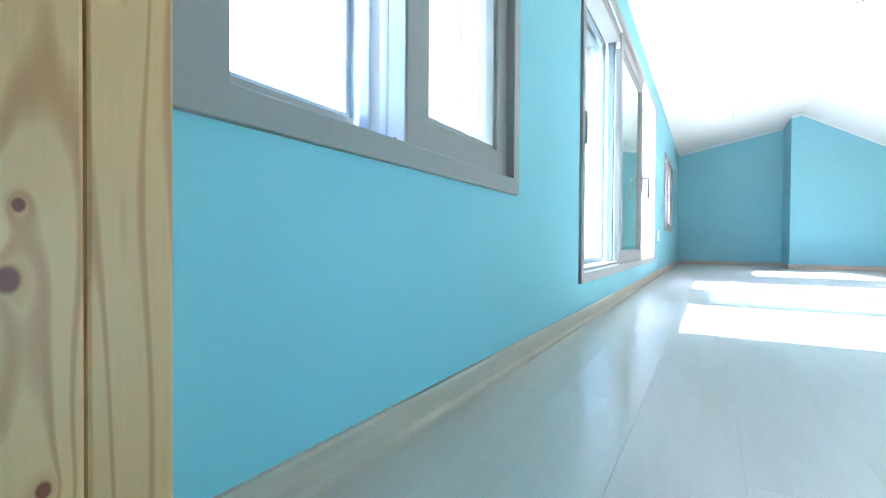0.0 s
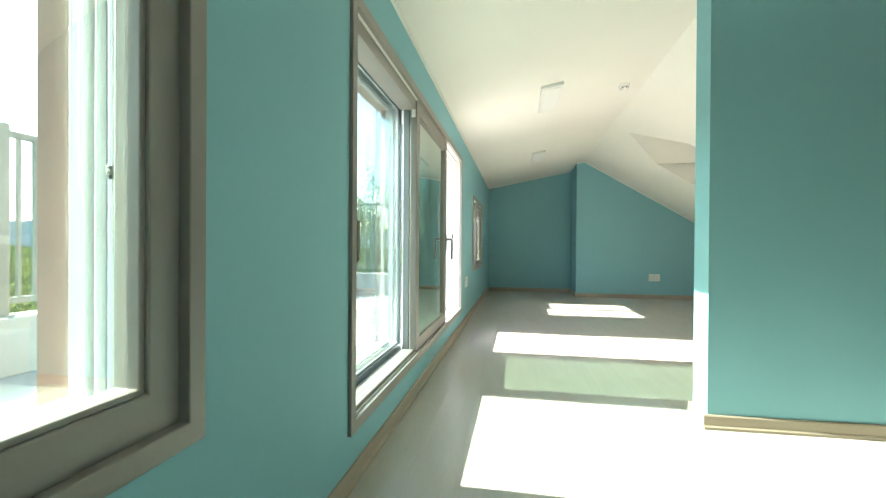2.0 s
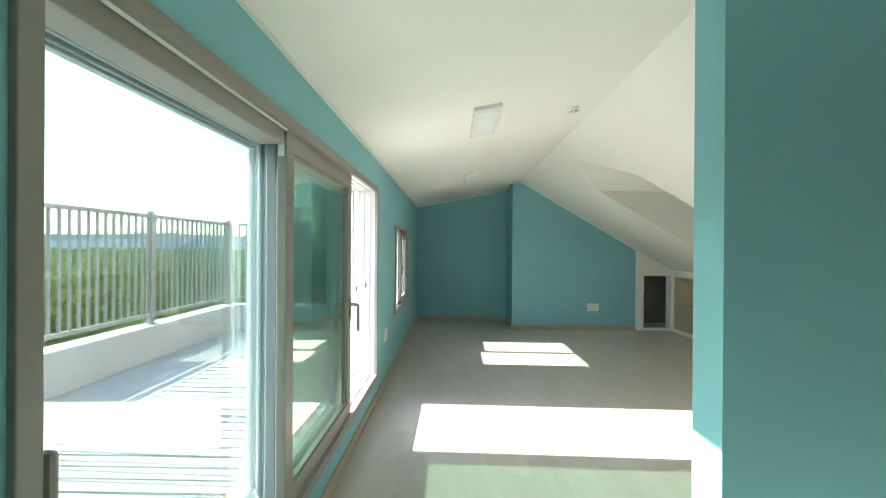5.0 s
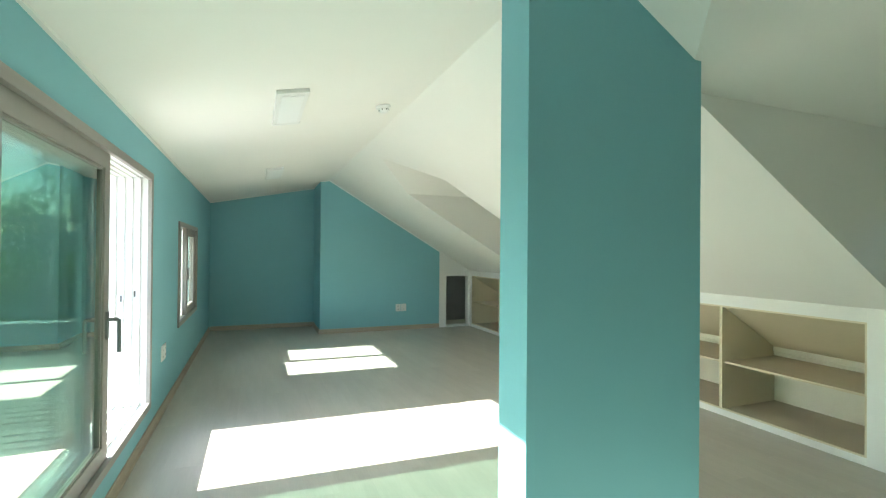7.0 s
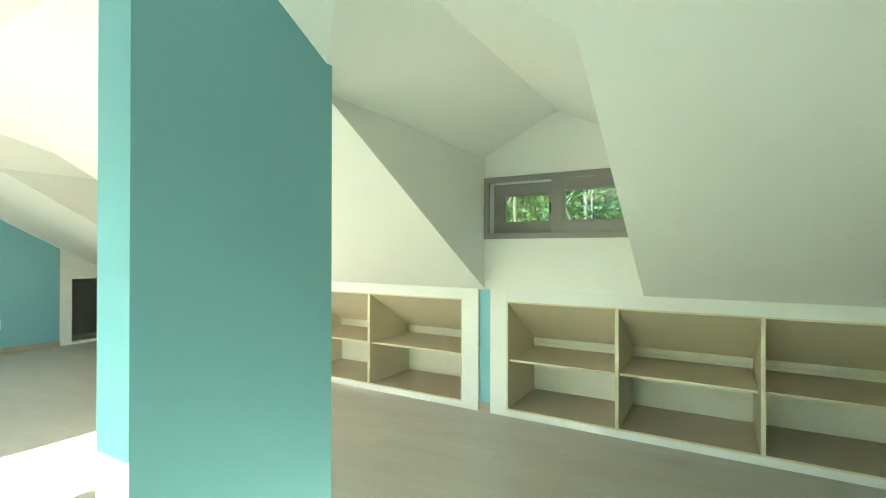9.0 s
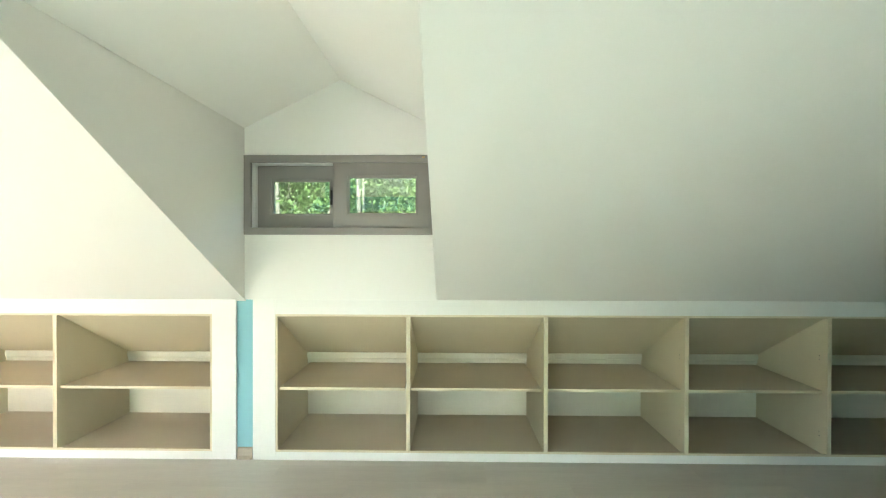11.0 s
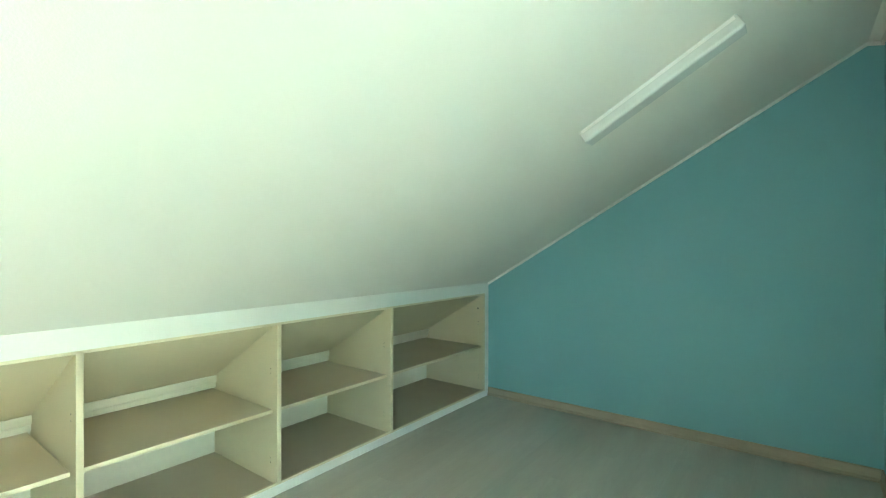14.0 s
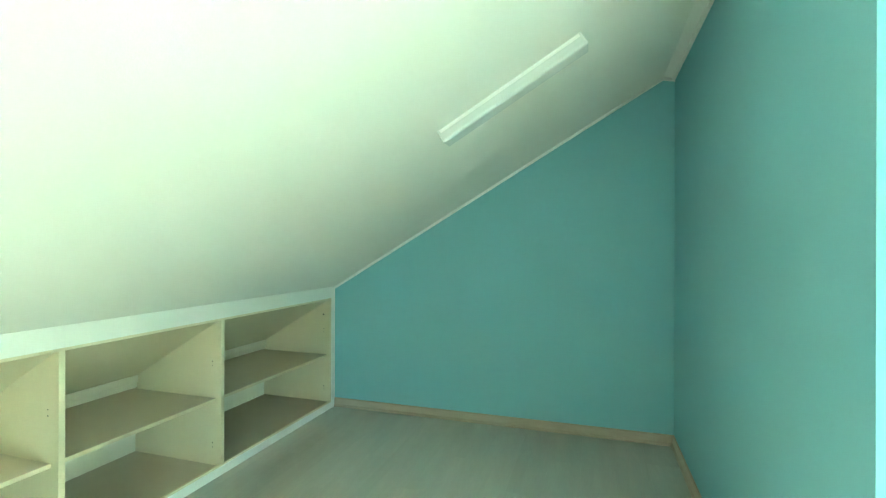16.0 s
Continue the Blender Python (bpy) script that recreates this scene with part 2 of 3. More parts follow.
def tube(name, pts, radius, m, parent=None, sides=10):
    """A round bar along a line of points."""
    cu = bpy.data.curves.new(name, "CURVE")
    cu.dimensions = "3D"
    cu.bevel_depth = radius
    cu.bevel_resolution = max(1, sides // 4)
    cu.use_fill_caps = True
    sp = cu.splines.new("POLY")
    sp.points.add(len(pts) - 1)
    for p, c in zip(sp.points, pts):
        p.co = (*c, 1)
    ob = bpy.data.objects.new(name, cu)
    scene.collection.objects.link(ob)
    me = bpy.data.meshes.new_from_object(ob)
    bpy.data.objects.remove(ob)
    me.materials.append(m)
    out = new(name, me)
    if parent:
        out.parent = parent
    return out


# ---- the plan, in metres ----
EAVE, RIDGE_X, RIDGE_Z = 2.09, 1.771, 2.441     # terrace-side eave, ridge line
KNEE_X, KNEE_Z = 4.24, 0.987                     # front of the low shelving
Y0, YF, YR = -1.23, 9.58, 10.45                 # stair-end wall, far wall, recess wall
CORNER_X = 1.641                                # corner where the recess begins
BACK_X = 5.00                                   # outer face behind the shelving
SL_W = (RIDGE_Z - EAVE) / RIDGE_X
SL_E = (RIDGE_Z - KNEE_Z) / (KNEE_X - RIDGE_X)
DOOR = (2.554, 0.198, 5.894, 1.851)
WIN_A = (0.69, 0.528, 1.739, 1.60)
WIN_B = (7.151, 0.567, 8.635, 1.589)
DORMERS = ((2.366, 3.555), (6.38, 7.62))
D_EAVE, D_TOP = 2.04, 2.332
STAIR_X, STAIR_Y = 1.50, 0.90                   # stair opening in the floor


def zw(x):
    return EAVE + SL_W * x


def ze(x):
    return RIDGE_Z - SL_E * (x - RIDGE_X)


def xe(z):
    return RIDGE_X + (RIDGE_Z - z) / SL_E


# ---- walls ----
holed_wall("wall_west", "x", -0.25, 0.25, (Y0 - 0.2, -2.6), (YR + 0.2, EAVE + 0.05), [DOOR, WIN_A, WIN_B], M_TEAL)
grow = lambda h, d: (h[0] - d, h[1] - d, h[2] + d, h[3] + d)
holed_wall("wall_facade", "x", -0.36, 0.106, (Y0 - 0.2, -2.6), (YR + 0.2, EAVE), [grow(h, -0.012) for h in (DOOR, WIN_A, WIN_B)], M_BRICK)


def gable(name, y, thick, x0, x1, m, z0=0.0):
    """A wall across the house, cut to the slopes of the ceiling."""
    pts = [(x0, y, z0), (x1, y, z0), (x1, y, min(ze(x1), zw(x1)) + 0.03)]
    if x0 < RIDGE_X < x1:
        pts.append((RIDGE_X, y, RIDGE_Z + 0.03))
    pts.append((x0, y, min(ze(x0), zw(x0)) + 0.03))
    return tagged(prism(name, pts, (0, thick, 0), m), kind="structure")


gable("wall_south", Y0 - 0.2, 0.2, -0.0, BACK_X, M_TEAL, -2.6)
gable("wall_north_recess", YR, 0.2, 0.0, CORNER_X + 0.2, M_TEAL)
# unseen gable, added to keep daylight from leaking in behind the far wall
gable("wall_north_unseen", YR, 0.2, CORNER_X + 0.2, BACK_X, M_WHITE)
gable("wall_north", YF, 0.12, CORNER_X, 3.662, M_TEAL)
tagged(boxes("wall_recess_side", [((CORNER_X, YF + 0.12, 0), (CORNER_X + 0.12, YR, zw(CORNER_X) + 0.01))], M_TEAL), kind="structure")
gable("wall_partition_stair", Y0, 1.05 - Y0, STAIR_X, 1.70, M_TEAL, -2.6)
tagged(prism("wall_stub", [(1.553, 3.418, 0), (2.373, 3.418, 0), (2.373, 3.418, ze(2.373) + 0.04), (RIDGE_X, 3.418, RIDGE_Z + 0.03), (1.553, 3.418, zw(1.553) + 0.03)], (0, 0.192, 0), M_TEAL), kind="structure")
tagged(boxes("wall_knee_gap", [((KNEE_X + 0.02, 3.44, 0), (KNEE_X + 0.05, 3.68, KNEE_Z))], M_TEAL), kind="structure")
tagged(boxes("wall_east", [((BACK_X, Y0 - 0.2, -2.6), (BACK_X + 0.2, YR + 0.2, 0.62))], M_BRICK), kind="structure")
# white boxed-in corner with an open hatch beside the far wall
hatch = boxes("wall_hatch", [((3.662, YF - 0.012, 0), (3.794, YF + 0.10, 0.895)), ((4.205, YF - 0.012, 0), (KNEE_X, YF + 0.10, 0.895)),
                             ((3.794, YF - 0.012, 0), (4.205, YF + 0.10, 0.035))], M_TRIM)
tagged(hatch, kind="structure")
tagged(prism("wall_hatch_head", [(3.662, YF - 0.012, 0.895), (KNEE_X, YF - 0.012, 0.895), (KNEE_X, YF - 0.012, KNEE_Z + 0.02), (3.662, YF - 0.012, ze(3.662) + 0.02)], (0, 0.112, 0), M_TRIM), kind="structure")
tagged(boxes("wall_hatch_inside", [((3.772, YF + 0.10, 0), (3.792, YR, 1.2)), ((3.792, YF + 0.75, 0), (KNEE_X + 0.4, YF + 0.77, 1.2))], M_DIM), kind="structure")

# ---- ceilings ----
up = (0, 0, 0.22)
tagged(prism("ceiling_west", [(-0.36, Y0 - 0.2, zw(-0.36)), (RIDGE_X, Y0 - 0.2, RIDGE_Z), (RIDGE_X, YR + 0.2, RIDGE_Z), (-0.36, YR + 0.2, zw(-0.36))], up, M_WHITE), kind="structure")
ends = [Y0 - 0.2] + [y for d in DORMERS for y in d] + [YR + 0.2]
OUT_X = BACK_X + 0.2
for k in range(0, 6, 2):
    a, b = ends[k], ends[k + 1]
    tagged(prism("ceiling_east", [(RIDGE_X, a, RIDGE_Z), (OUT_X, a, ze(OUT_X)), (OUT_X, b, ze(OUT_X)), (RIDGE_X, b, RIDGE_Z)], up, M_WHITE), kind="structure")
XE, XA = xe(D_EAVE), xe(D_TOP)
FACE = KNEE_X
for a, b in DORMERS:
    c = (a + b) / 2
    for s, e in ((a, c), (c, b)):
        lowx = {a: XE, b: XE, c: XA}
        pts = [(RIDGE_X, s, RIDGE_Z), (lowx[s], s, ze(lowx[s])), (lowx[e], e, ze(lowx[e])), (RIDGE_X, e, RIDGE_Z)]
        tagged(prism("ceiling_east_upper", pts, up, M_WHITE), kind="structure")
        zz = {a: D_EAVE, b: D_EAVE, c: D_TOP}
        pts = [(lowx[s], s, zz[s]), (FACE + 0.3, s, zz[s]), (FACE + 0.3, e, zz[e]), (lowx[e], e, zz[e])]
        tagged(prism("ceiling_dormer", pts, (0, 0, 0.15), M_WHITE), kind="structure")
    for y, d in ((a, -1), (b, 1)):
        low = FACE + 0.2
        tagged(prism("wall_dormer_cheek", [(XE, y - d * 0.004, D_EAVE), (low, y - d * 0.004, D_EAVE), (low, y - d * 0.004, ze(low)), (FACE, y - d * 0.004, ze(FACE))], (0, d * 0.0035, 0), M_WHITE), kind="structure")
        tagged(prism("wall_dormer_side", [(XE, y, D_EAVE + 0.05), (low, y, D_EAVE + 0.05), (low, y, ze(low) + 0.06), (XE, y, ze(XE) + 0.04)], (0, d * 0.12, 0), M_ROOF), kind="structure")
    win = (a + 0.005, 1.389, b - 0.005, 1.869)
    holed_wall("wall_dormer", "x", FACE, 0.2, (a, KNEE_Z), (b, D_EAVE), [win], M_WHITE)
    tagged(prism("wall_dormer_gable", [(FACE, a, D_EAVE), (FACE, b, D_EAVE), (FACE, c, D_TOP)], (0.2, 0, 0), M_WHITE), kind="structure")

# ---- floor and stair ----
floor = holed_wall("floor", "x", -0.2, 0.186, (Y0, 0.0), (YR, BACK_X), [(Y0 - 0.01, -0.01, STAIR_Y, STAIR_X)], M_FLOOR)
# the wall builder lays the slab upright: turn (depth, y, x) into (x, y, depth)
for v in floor.data.vertices:
    v.co = (v.co[2], v.co[1], v.co[0])
floor.data.flip_normals()
stair = tagged(new("staircase"), "steep pine staircase rising to the attic floor", "staircase")
for k in range(1, 11):
    boxes("tread", [((0.03, STAIR_Y - 0.2 * k, -0.23 * k - 0.035), (STAIR_X - 0.02, STAIR_Y - 0.2 * (k - 1) + 0.02, -0.23 * k))], M_PINE, stair, 0.004)
    boxes("riser", [((0.03, STAIR_Y - 0.2 * (k - 1) - 0.02, -0.23 * k), (STAIR_X - 0.02, STAIR_Y - 0.2 * (k - 1), -0.23 * (k - 1) - 0.036))], M_PINE, stair)
tagged(boxes("floor_below", [((-0.2, Y0, -2.60), (STAIR_X, STAIR_Y + 0.2, -2.53))], M_FLOOR), kind="structure")
tagged(boxes("wall_stair_front", [((0.0, STAIR_Y + 0.001, -2.53), (STAIR_X + 0.1, STAIR_Y + 0.1, -0.201))], M_WHITE), kind="structure")
tagged(boxes("trim_stair_nosing", [((0.0, STAIR_Y - 0.03, -0.05), (STAIR_X, STAIR_Y, 0.004))], M_PINE, None, 0.006), kind="structure")
post = tagged(new("stair_post"), "knotty pine post of two boards beside the stair opening", "post")
boxes("board", [((0.002, 0.577, -0.6), (0.10, 0.645, 2.07))], M_POST, post, 0.004)
boxes("board", [((0.002, 0.33, -0.6), (0.103, 0.5755, 2.07))], M_POST, post, 0.004)


def skirting(pts_a, pts_b, inward):
    """A stepped skirting board between two floor points, on the side 'inward' of a wall."""
    a, b, n = Vector((*pts_a, 0)), Vector((*pts_b, 0)), Vector((*inward, 0))
    prof = [(0, 0), (0.020, 0), (0.020, 0.012), (0.013, 0.022), (0.012, 0.064), (0.008, 0.071), (0, 0.071)]
    v = [p + n * d + Vector((0, 0, h)) for p in (a, b) for d, h in prof]
    k = len(prof)
    f = [tuple(range(k)), tuple(range(2 * k - 1, k - 1, -1))] + [(i, (i + 1) % k, k + (i + 1) % k, k + i) for i in range(k)]
    return tagged(mesh_ob("baseboard", v, f, M_BASE), kind="structure")


skirting((0, 0.675), (0, YR), (1, 0))
skirting((0.02, YR), (CORNER_X, YR), (0, -1))
skirting((CORNER_X, YF), (CORNER_X, YR), (-1, 0))
skirting((CORNER_X - 0.02, YF), (3.662, YF), (0, -1))
skirting((1.533, 3.418), (2.393, 3.418), (0, -1))
skirting((1.553, 3.418), (1.553, 3.61), (-1, 0))
skirting((2.373, 3.418), (2.373, 3.61), (1, 0))
skirting((1.533, 3.61), (2.393, 3.61), (0, 1))
skirting((1.70, Y0), (KNEE_X, Y0), (0, 1))
skirting((1.70, Y0), (1.70, 1.05), (1, 0))
skirting((1.50, 1.05), (1.72, 1.05), (0, 1))
skirting((KNEE_X + 0.02, 3.51), (KNEE_X + 0.02, 3.60), (-1, 0))


def cove(p, q, drop=0.018):
    """A thin white ceiling trim along a wall."""
    d = (Vector(q) - Vector(p)).normalized()
    side = d.cross(Vector((0, 0, 1))).normalized() * 0.009
    dz = Vector((0, 0, -drop))
    v = []
    for c in (Vector(p), Vector(q)):
        v += [c - side, c + side, c + side + dz, c - side + dz]
    return tagged(mesh_ob("trim", v, [(0, 1, 2, 3), (7, 6, 5, 4), (0, 4, 5, 1), (1, 5, 6, 2), (2, 6, 7, 3), (3, 7, 4, 0)], M_TRIM), kind="structure")


cove((1.70, Y0 + 0.009, zw(1.70)), (RIDGE_X, Y0 + 0.009, RIDGE_Z))
cove((RIDGE_X, Y0 + 0.009, RIDGE_Z), (KNEE_X, Y0 + 0.009, KNEE_Z))
cove((1.709, Y0, zw(1.709)), (1.709, 1.05, zw(1.709)), 0.012)
cove((0.0, YR - 0.009, EAVE), (CORNER_X, YR - 0.009, zw(CORNER_X)))
cove((CORNER_X, YF - 0.009, zw(CORNER_X)), (RIDGE_X, YF - 0.009, RIDGE_Z))
cove((RIDGE_X, YF - 0.009, RIDGE_Z), (3.662, YF - 0.009, ze(3.662)))
cove((0.009, Y0, EAVE + 0.002), (0.009, YR, EAVE + 0.002), 0.012)


# ---- windows ----
def sash(parent, x, y0, z0, y1, z1, stile, depth, m, glass, lift=None):
    """A sash: mitred frame of stiles and rails, glazing bead and one pane, in the plane x."""
    s = new("sash")
    s.parent = parent
    ring("frame", x, x + depth, (y0, z0, y1, z1), stile, m, s, 0.004)
    e = stile if isinstance(stile, tuple) else (stile,) * 4
    a, b, c, d = y0 + e[0], y1 - e[2], z0 + e[1], z1 - e[3]
    ring("bead", x + 0.008, x + depth - 0.008, (a - 0.001, c - 0.001, b + 0.001, d + 0.001), 0.012, m, s, 0.003)
    boxes("pane", [((x + depth / 2 - 0.003, a + 0.004, c + 0.004), (x + depth / 2 + 0.003, b - 0.004, d - 0.004))], glass, s)
    return s


def ring(name, x0, x1, outer, w, m, parent, bevel=0.003):
    """A seamless rectangular frame of width w in the plane x, with softened edges. outer: (y0, z0, y1, z1)."""
    y0, z0, y1, z1 = outer
    ws = w if isinstance(w, tuple) else (w, w, w, w)
    a = [(y0, z0), (y1, z0), (y1, z1), (y0, z1)]
    b = [(y0 + ws[0], z0 + ws[1]), (y1 - ws[2], z0 + ws[1]), (y1 - ws[2], z1 - ws[3]), (y0 + ws[0], z1 - ws[3])]
    bm = bmesh.new()
    v = [[bm.verts.new((x, *p)) for p in loop] for x in (x0, x1) for loop in (a, b)]
    for k in range(4):
        n = (k + 1) % 4
        bm.faces.new([v[0][k], v[0][n], v[1][n], v[1][k]])
        bm.faces.new([v[2][k], v[3][k], v[3][n], v[2][n]])
        bm.faces.new([v[0][k], v[2][k], v[2][n], v[0][n]])
        bm.faces.new([v[1][k], v[1][n], v[3][n], v[3][k]])
    bmesh.ops.recalc_face_normals(bm, faces=bm.faces)
    if bevel:
        es = [e for e in bm.edges if e.calc_face_angle(0) > 0.5]
        bmesh.ops.bevel(bm, geom=es, offset=bevel, segments=2, affect="EDGES", profile=0.5)
    me = bpy.data.meshes.new(name)
    bm.to_mesh(me)
    bm.free()
    me.materials.append(m)
    ob = new(name, me)
    ob.parent = parent
    return ob


def frame_of(parent, hole, x_in, x_out, lip, face, inner, sign=1, rib=None):
    """The fixed frame: flat trim on the room side, deep box with ribs for the tracks."""
    y0, z0, y1, z1 = hole
    o = x_in + sign * 0.014
    i = x_in - sign * 0.012
    e = 0.004
    ring("trim_face", o, i, (y0 - e, z0 - e, y1 + e, z1 + e), lip if isinstance(lip, tuple) else lip + e, face, parent, 0.003)
    t = 0.028
    boxes("box_frame", [((i, y0, z0), (x_out, y0 + t, z1)), ((i, y1 - t, z0), (x_out, y1, z1)),
                        ((i, y0 + t, z0), (x_out, y1 - t, z0 + t)), ((i, y0 + t, z1 - t), (x_out, y1 - t, z1))], inner, parent)
    n = 5
    ribs = []
    for k in range(1, n):
        x = i + (x_out - i) * k / n
        ribs += [((x - 0.003, y0 + t, z0 + t), (x + 0.003, y0 + t + 0.016, z1 - t)), ((x - 0.003, y1 - t - 0.016, z0 + t), (x + 0.003, y1 - t, z1 - t)),
                 ((x - 0.003, y0 + t, z0 + t), (x + 0.003, y1 - t, z0 + t + 0.014)), ((x - 0.003, y0 + t, z1 - t - 0.014), (x + 0.003, y1 - t, z1 - t))]
    boxes("track", ribs, rib or inner, parent)


def lever(parent, x, y, z, sign=1):
    """A lever handle that hangs down from its plate."""
    boxes("handle_plate", [((x, y - 0.016, z - 0.07), (x + sign * 0.010, y + 0.016, z + 0.07))], M_STEEL, parent, 0.003)
    tube("handle", [(x + sign * 0.008, y, z + 0.03), (x + sign * 0.045, y, z + 0.03), (x + sign * 0.055, y + 0.006, z + 0.022), (x + sign * 0.055, y + 0.01, z - 0.14)], 0.010, M_STEEL, parent)


def crescent(parent, x, y, z, sign=1):
    """A rounded finger pull with a dark cup."""
    boxes("latch", [((x, y - 0.013, z - 0.065), (x + sign * 0.018, y + 0.013, z + 0.065))], M_STEEL, parent, 0.008)
    boxes("latch_cup", [((x + sign * 0.0175, y - 0.007, z - 0.045), (x + sign * 0.0195, y + 0.007, z + 0.045))], M_DARK, parent)


door = tagged(new("door_1"), kind="structure")
frame_of(door, DOOR, 0.0, -0.25, 0.045, M_TAUPE, M_VINYL)
y0, z0, y1, z1 = DOOR
sash(door, -0.225, y0 + 0.03, z0 + 0.035, 3.91, z1 - 0.035, 0.052, 0.04, M_GREY, G_DOOR)
sash(door, -0.160, y0 + 0.06, z0 + 0.035, 3.85, z1 - 0.035, 0.045, 0.03, M_GREY, G_DOOR)
sash(door, -0.105, 3.76, z0 + 0.035, 4.87, z1 - 0.035, 0.10, 0.04, M_GREY, G_GREEN)
s_in = sash(door, -0.052, 3.735, z0 + 0.035, 4.93, z1 - 0.035, 0.09, 0.042, M_TAUPE, G_GREEN)
lever(s_in, -0.010, 4.885, 0.93)
boxes("corner_cap", [((-0.044, 3.732, 1.70), (-0.020, 3.7355, 1.765))], M_VINYL, s_in)
boxes("pull", [((-0.03, 2.600, 0.84), (0.022, 2.624, 1.0))], M_TAUPE, door, 0.011)
boxes("head_cover", [((-0.018, y0 + 0.046, z1 - 0.050), (-0.003, 3.735, z1 - 0.029))], M_VINYL, door, 0.006)
boxes("head_track", [((-0.112, y0 + 0.046, z1 - 0.104), (-0.019, 3.733, z1 - 0.030))], M_TAUPE, door, 0.004)
boxes("sill_cover", [((-0.018, y0 + 0.046, z0 + 0.029), (-0.003, 3.735, z0 + 0.050))], M_COVER, door, 0.006)
boxes("sill_track", [((-0.112, y0 + 0.046, z0 + 0.030), (-0.019, 3.733, z0 + 0.062))], M_TAUPE, door, 0.004)
boxes("track_groove", [((-0.070, y0 + 0.05, z0 + 0.0615), (-0.062, 3.732, z0 + 0.0632)), ((-0.046, y0 + 0.05, z0 + 0.0615), (-0.038, 3.732, z0 + 0.0632))], M_GREY, door)
boxes("strike", [((-0.09, y1 - 0.046, 0.985), (-0.08, y1 - 0.0445, 1.03)), ((-0.17, y1 - 0.046, 0.955), (-0.16, y1 - 0.0445, 1.0))], M_DARK, door)


def slider(name, hole, x_in, x_out, sign=1, lip=0.04, inner=None):
    """A two-leaf sliding window: one leaf in the room-side track, the other behind it."""
    w = tagged(new(name), kind="structure")
    frame_of(w, hole, x_in, x_out, lip, M_TAUPE, inner or M_VINYL, sign, M_EDGE if inner else M_VINYL)
    return w


win_a = slider("window_1", WIN_A, 0.0, -0.25, 1, (0.077, 0.046, 0.046, 0.046), M_GREY)
y0, z0, y1, z1 = WIN_A
mid = 1.192
s_front = sash(win_a, -0.078, mid - 0.02, z0 + 0.03, y1 - 0.028, z1 - 0.03, 0.085, 0.068, M_TAUPE, G_PALE)
boxes("edge_strip", [((-0.075, mid - 0.024, z0 + 0.031), (-0.0125, mid - 0.0202, z1 - 0.031))], M_EDGE, s_front, 0.001)
boxes("edge_groove", [((-0.060, mid - 0.0248, z0 + 0.032), (-0.054, mid - 0.0238, z1 - 0.032))], M_GREY, s_front)
boxes("screw_hole", [((-0.040, mid - 0.0250, z0 + 0.055), (-0.033, mid - 0.0238, z0 + 0.062))], M_DARK, s_front)
boxes("roller_stop", [((-0.048, mid - 0.034, z0 + 0.0425), (-0.030, mid - 0.0238, z0 + 0.052))], M_DARK, s_front, 0.002)
sash(win_a, -0.130, mid - 0.025, z0 + 0.03, y1 - 0.028, z1 - 0.03, (0.04, 0.04, 0.045, 0.04), 0.03, M_EDGE, G_PALE)
ring("outer_frame", -0.243, -0.215, (y0 + 0.0285, z0 + 0.0285, y1 - 0.0285, z1 - 0.0285), (0.05, 0.05, 0.022, 0.05), M_EDGE, win_a, 0.004)
ring("outer_guide", -0.213, -0.198, (y0 + 0.0285, z0 + 0.0285, y1 - 0.0285, z1 - 0.0285), (0.04, 0.045, 0.030, 0.045), M_EDGE, win_a, 0.003)
boxes("keeper", [((-0.126, y1 - 0.084, 1.018), (-0.108, y1 - 0.073, 1.046)), ((-0.121, y1 - 0.089, 1.027), (-0.113, y1 - 0.082, 1.037))], M_STEEL, win_a, 0.002)
boxes("seal_strip", [((-0.149, y1 - 0.050, z0 + 0.05), (-0.146, y1 - 0.034, z1 - 0.05)), ((-0.178, y1 - 0.056, z0 + 0.05), (-0.175, y1 - 0.034, z1 - 0.05)),
                     ((-0.094, y1 - 0.046, z0 + 0.05), (-0.091, y1 - 0.034, z1 - 0.05))], M_VINYL, win_a)
s_rear = sash(win_a, -0.195, y0 + 0.029, z0 + 0.03, mid + 0.045, z1 - 0.03, (0.085, 0.085, 0.065, 0.085), 0.045, M_EDGE, G_PALE)
boxes("rail_cover", [((-0.1505, y0 + 0.03, z0 + 0.034), (-0.1455, mid - 0.022, z0 + 0.114))], M_TAUPE, s_rear, 0.002)
for lx, ly, lz in ((-0.150, mid - 0.002, 0.995), (-0.058, mid - 0.026, 1.005)):
    prism("latch", [(lx + 0.001, ly - 0.014 + 0.014 * math.cos(a), lz + 0.05 * math.sin(a)) for a in [math.pi * k / 9 for k in range(18)]], (0.026, 0, 0), M_STEEL, win_a)
    prism("latch_cup", [(lx + 0.0275, ly - 0.017 + 0.008 * math.cos(a), lz - 0.008 + 0.038 * math.sin(a)) for a in [math.pi * k / 9 for k in range(18)]], (0.006, 0, 0), M_DARK, win_a)
win_b = slider("window_2", WIN_B, 0.0, -0.25)
y0, z0, y1, z1 = WIN_B
mid = (y0 + y1) / 2
sash(win_b, -0.055, mid - 0.04, z0 + 0.03, y1 - 0.028, z1 - 0.03, 0.075, 0.045, M_TAUPE, G_PALE)
sash(win_b, -0.112, y0 + 0.028, z0 + 0.03, mid + 0.04, z1 - 0.03, 0.07, 0.04, M_TAUPE, G_PALE)
crescent(win_b, -0.01, mid, 1.05)
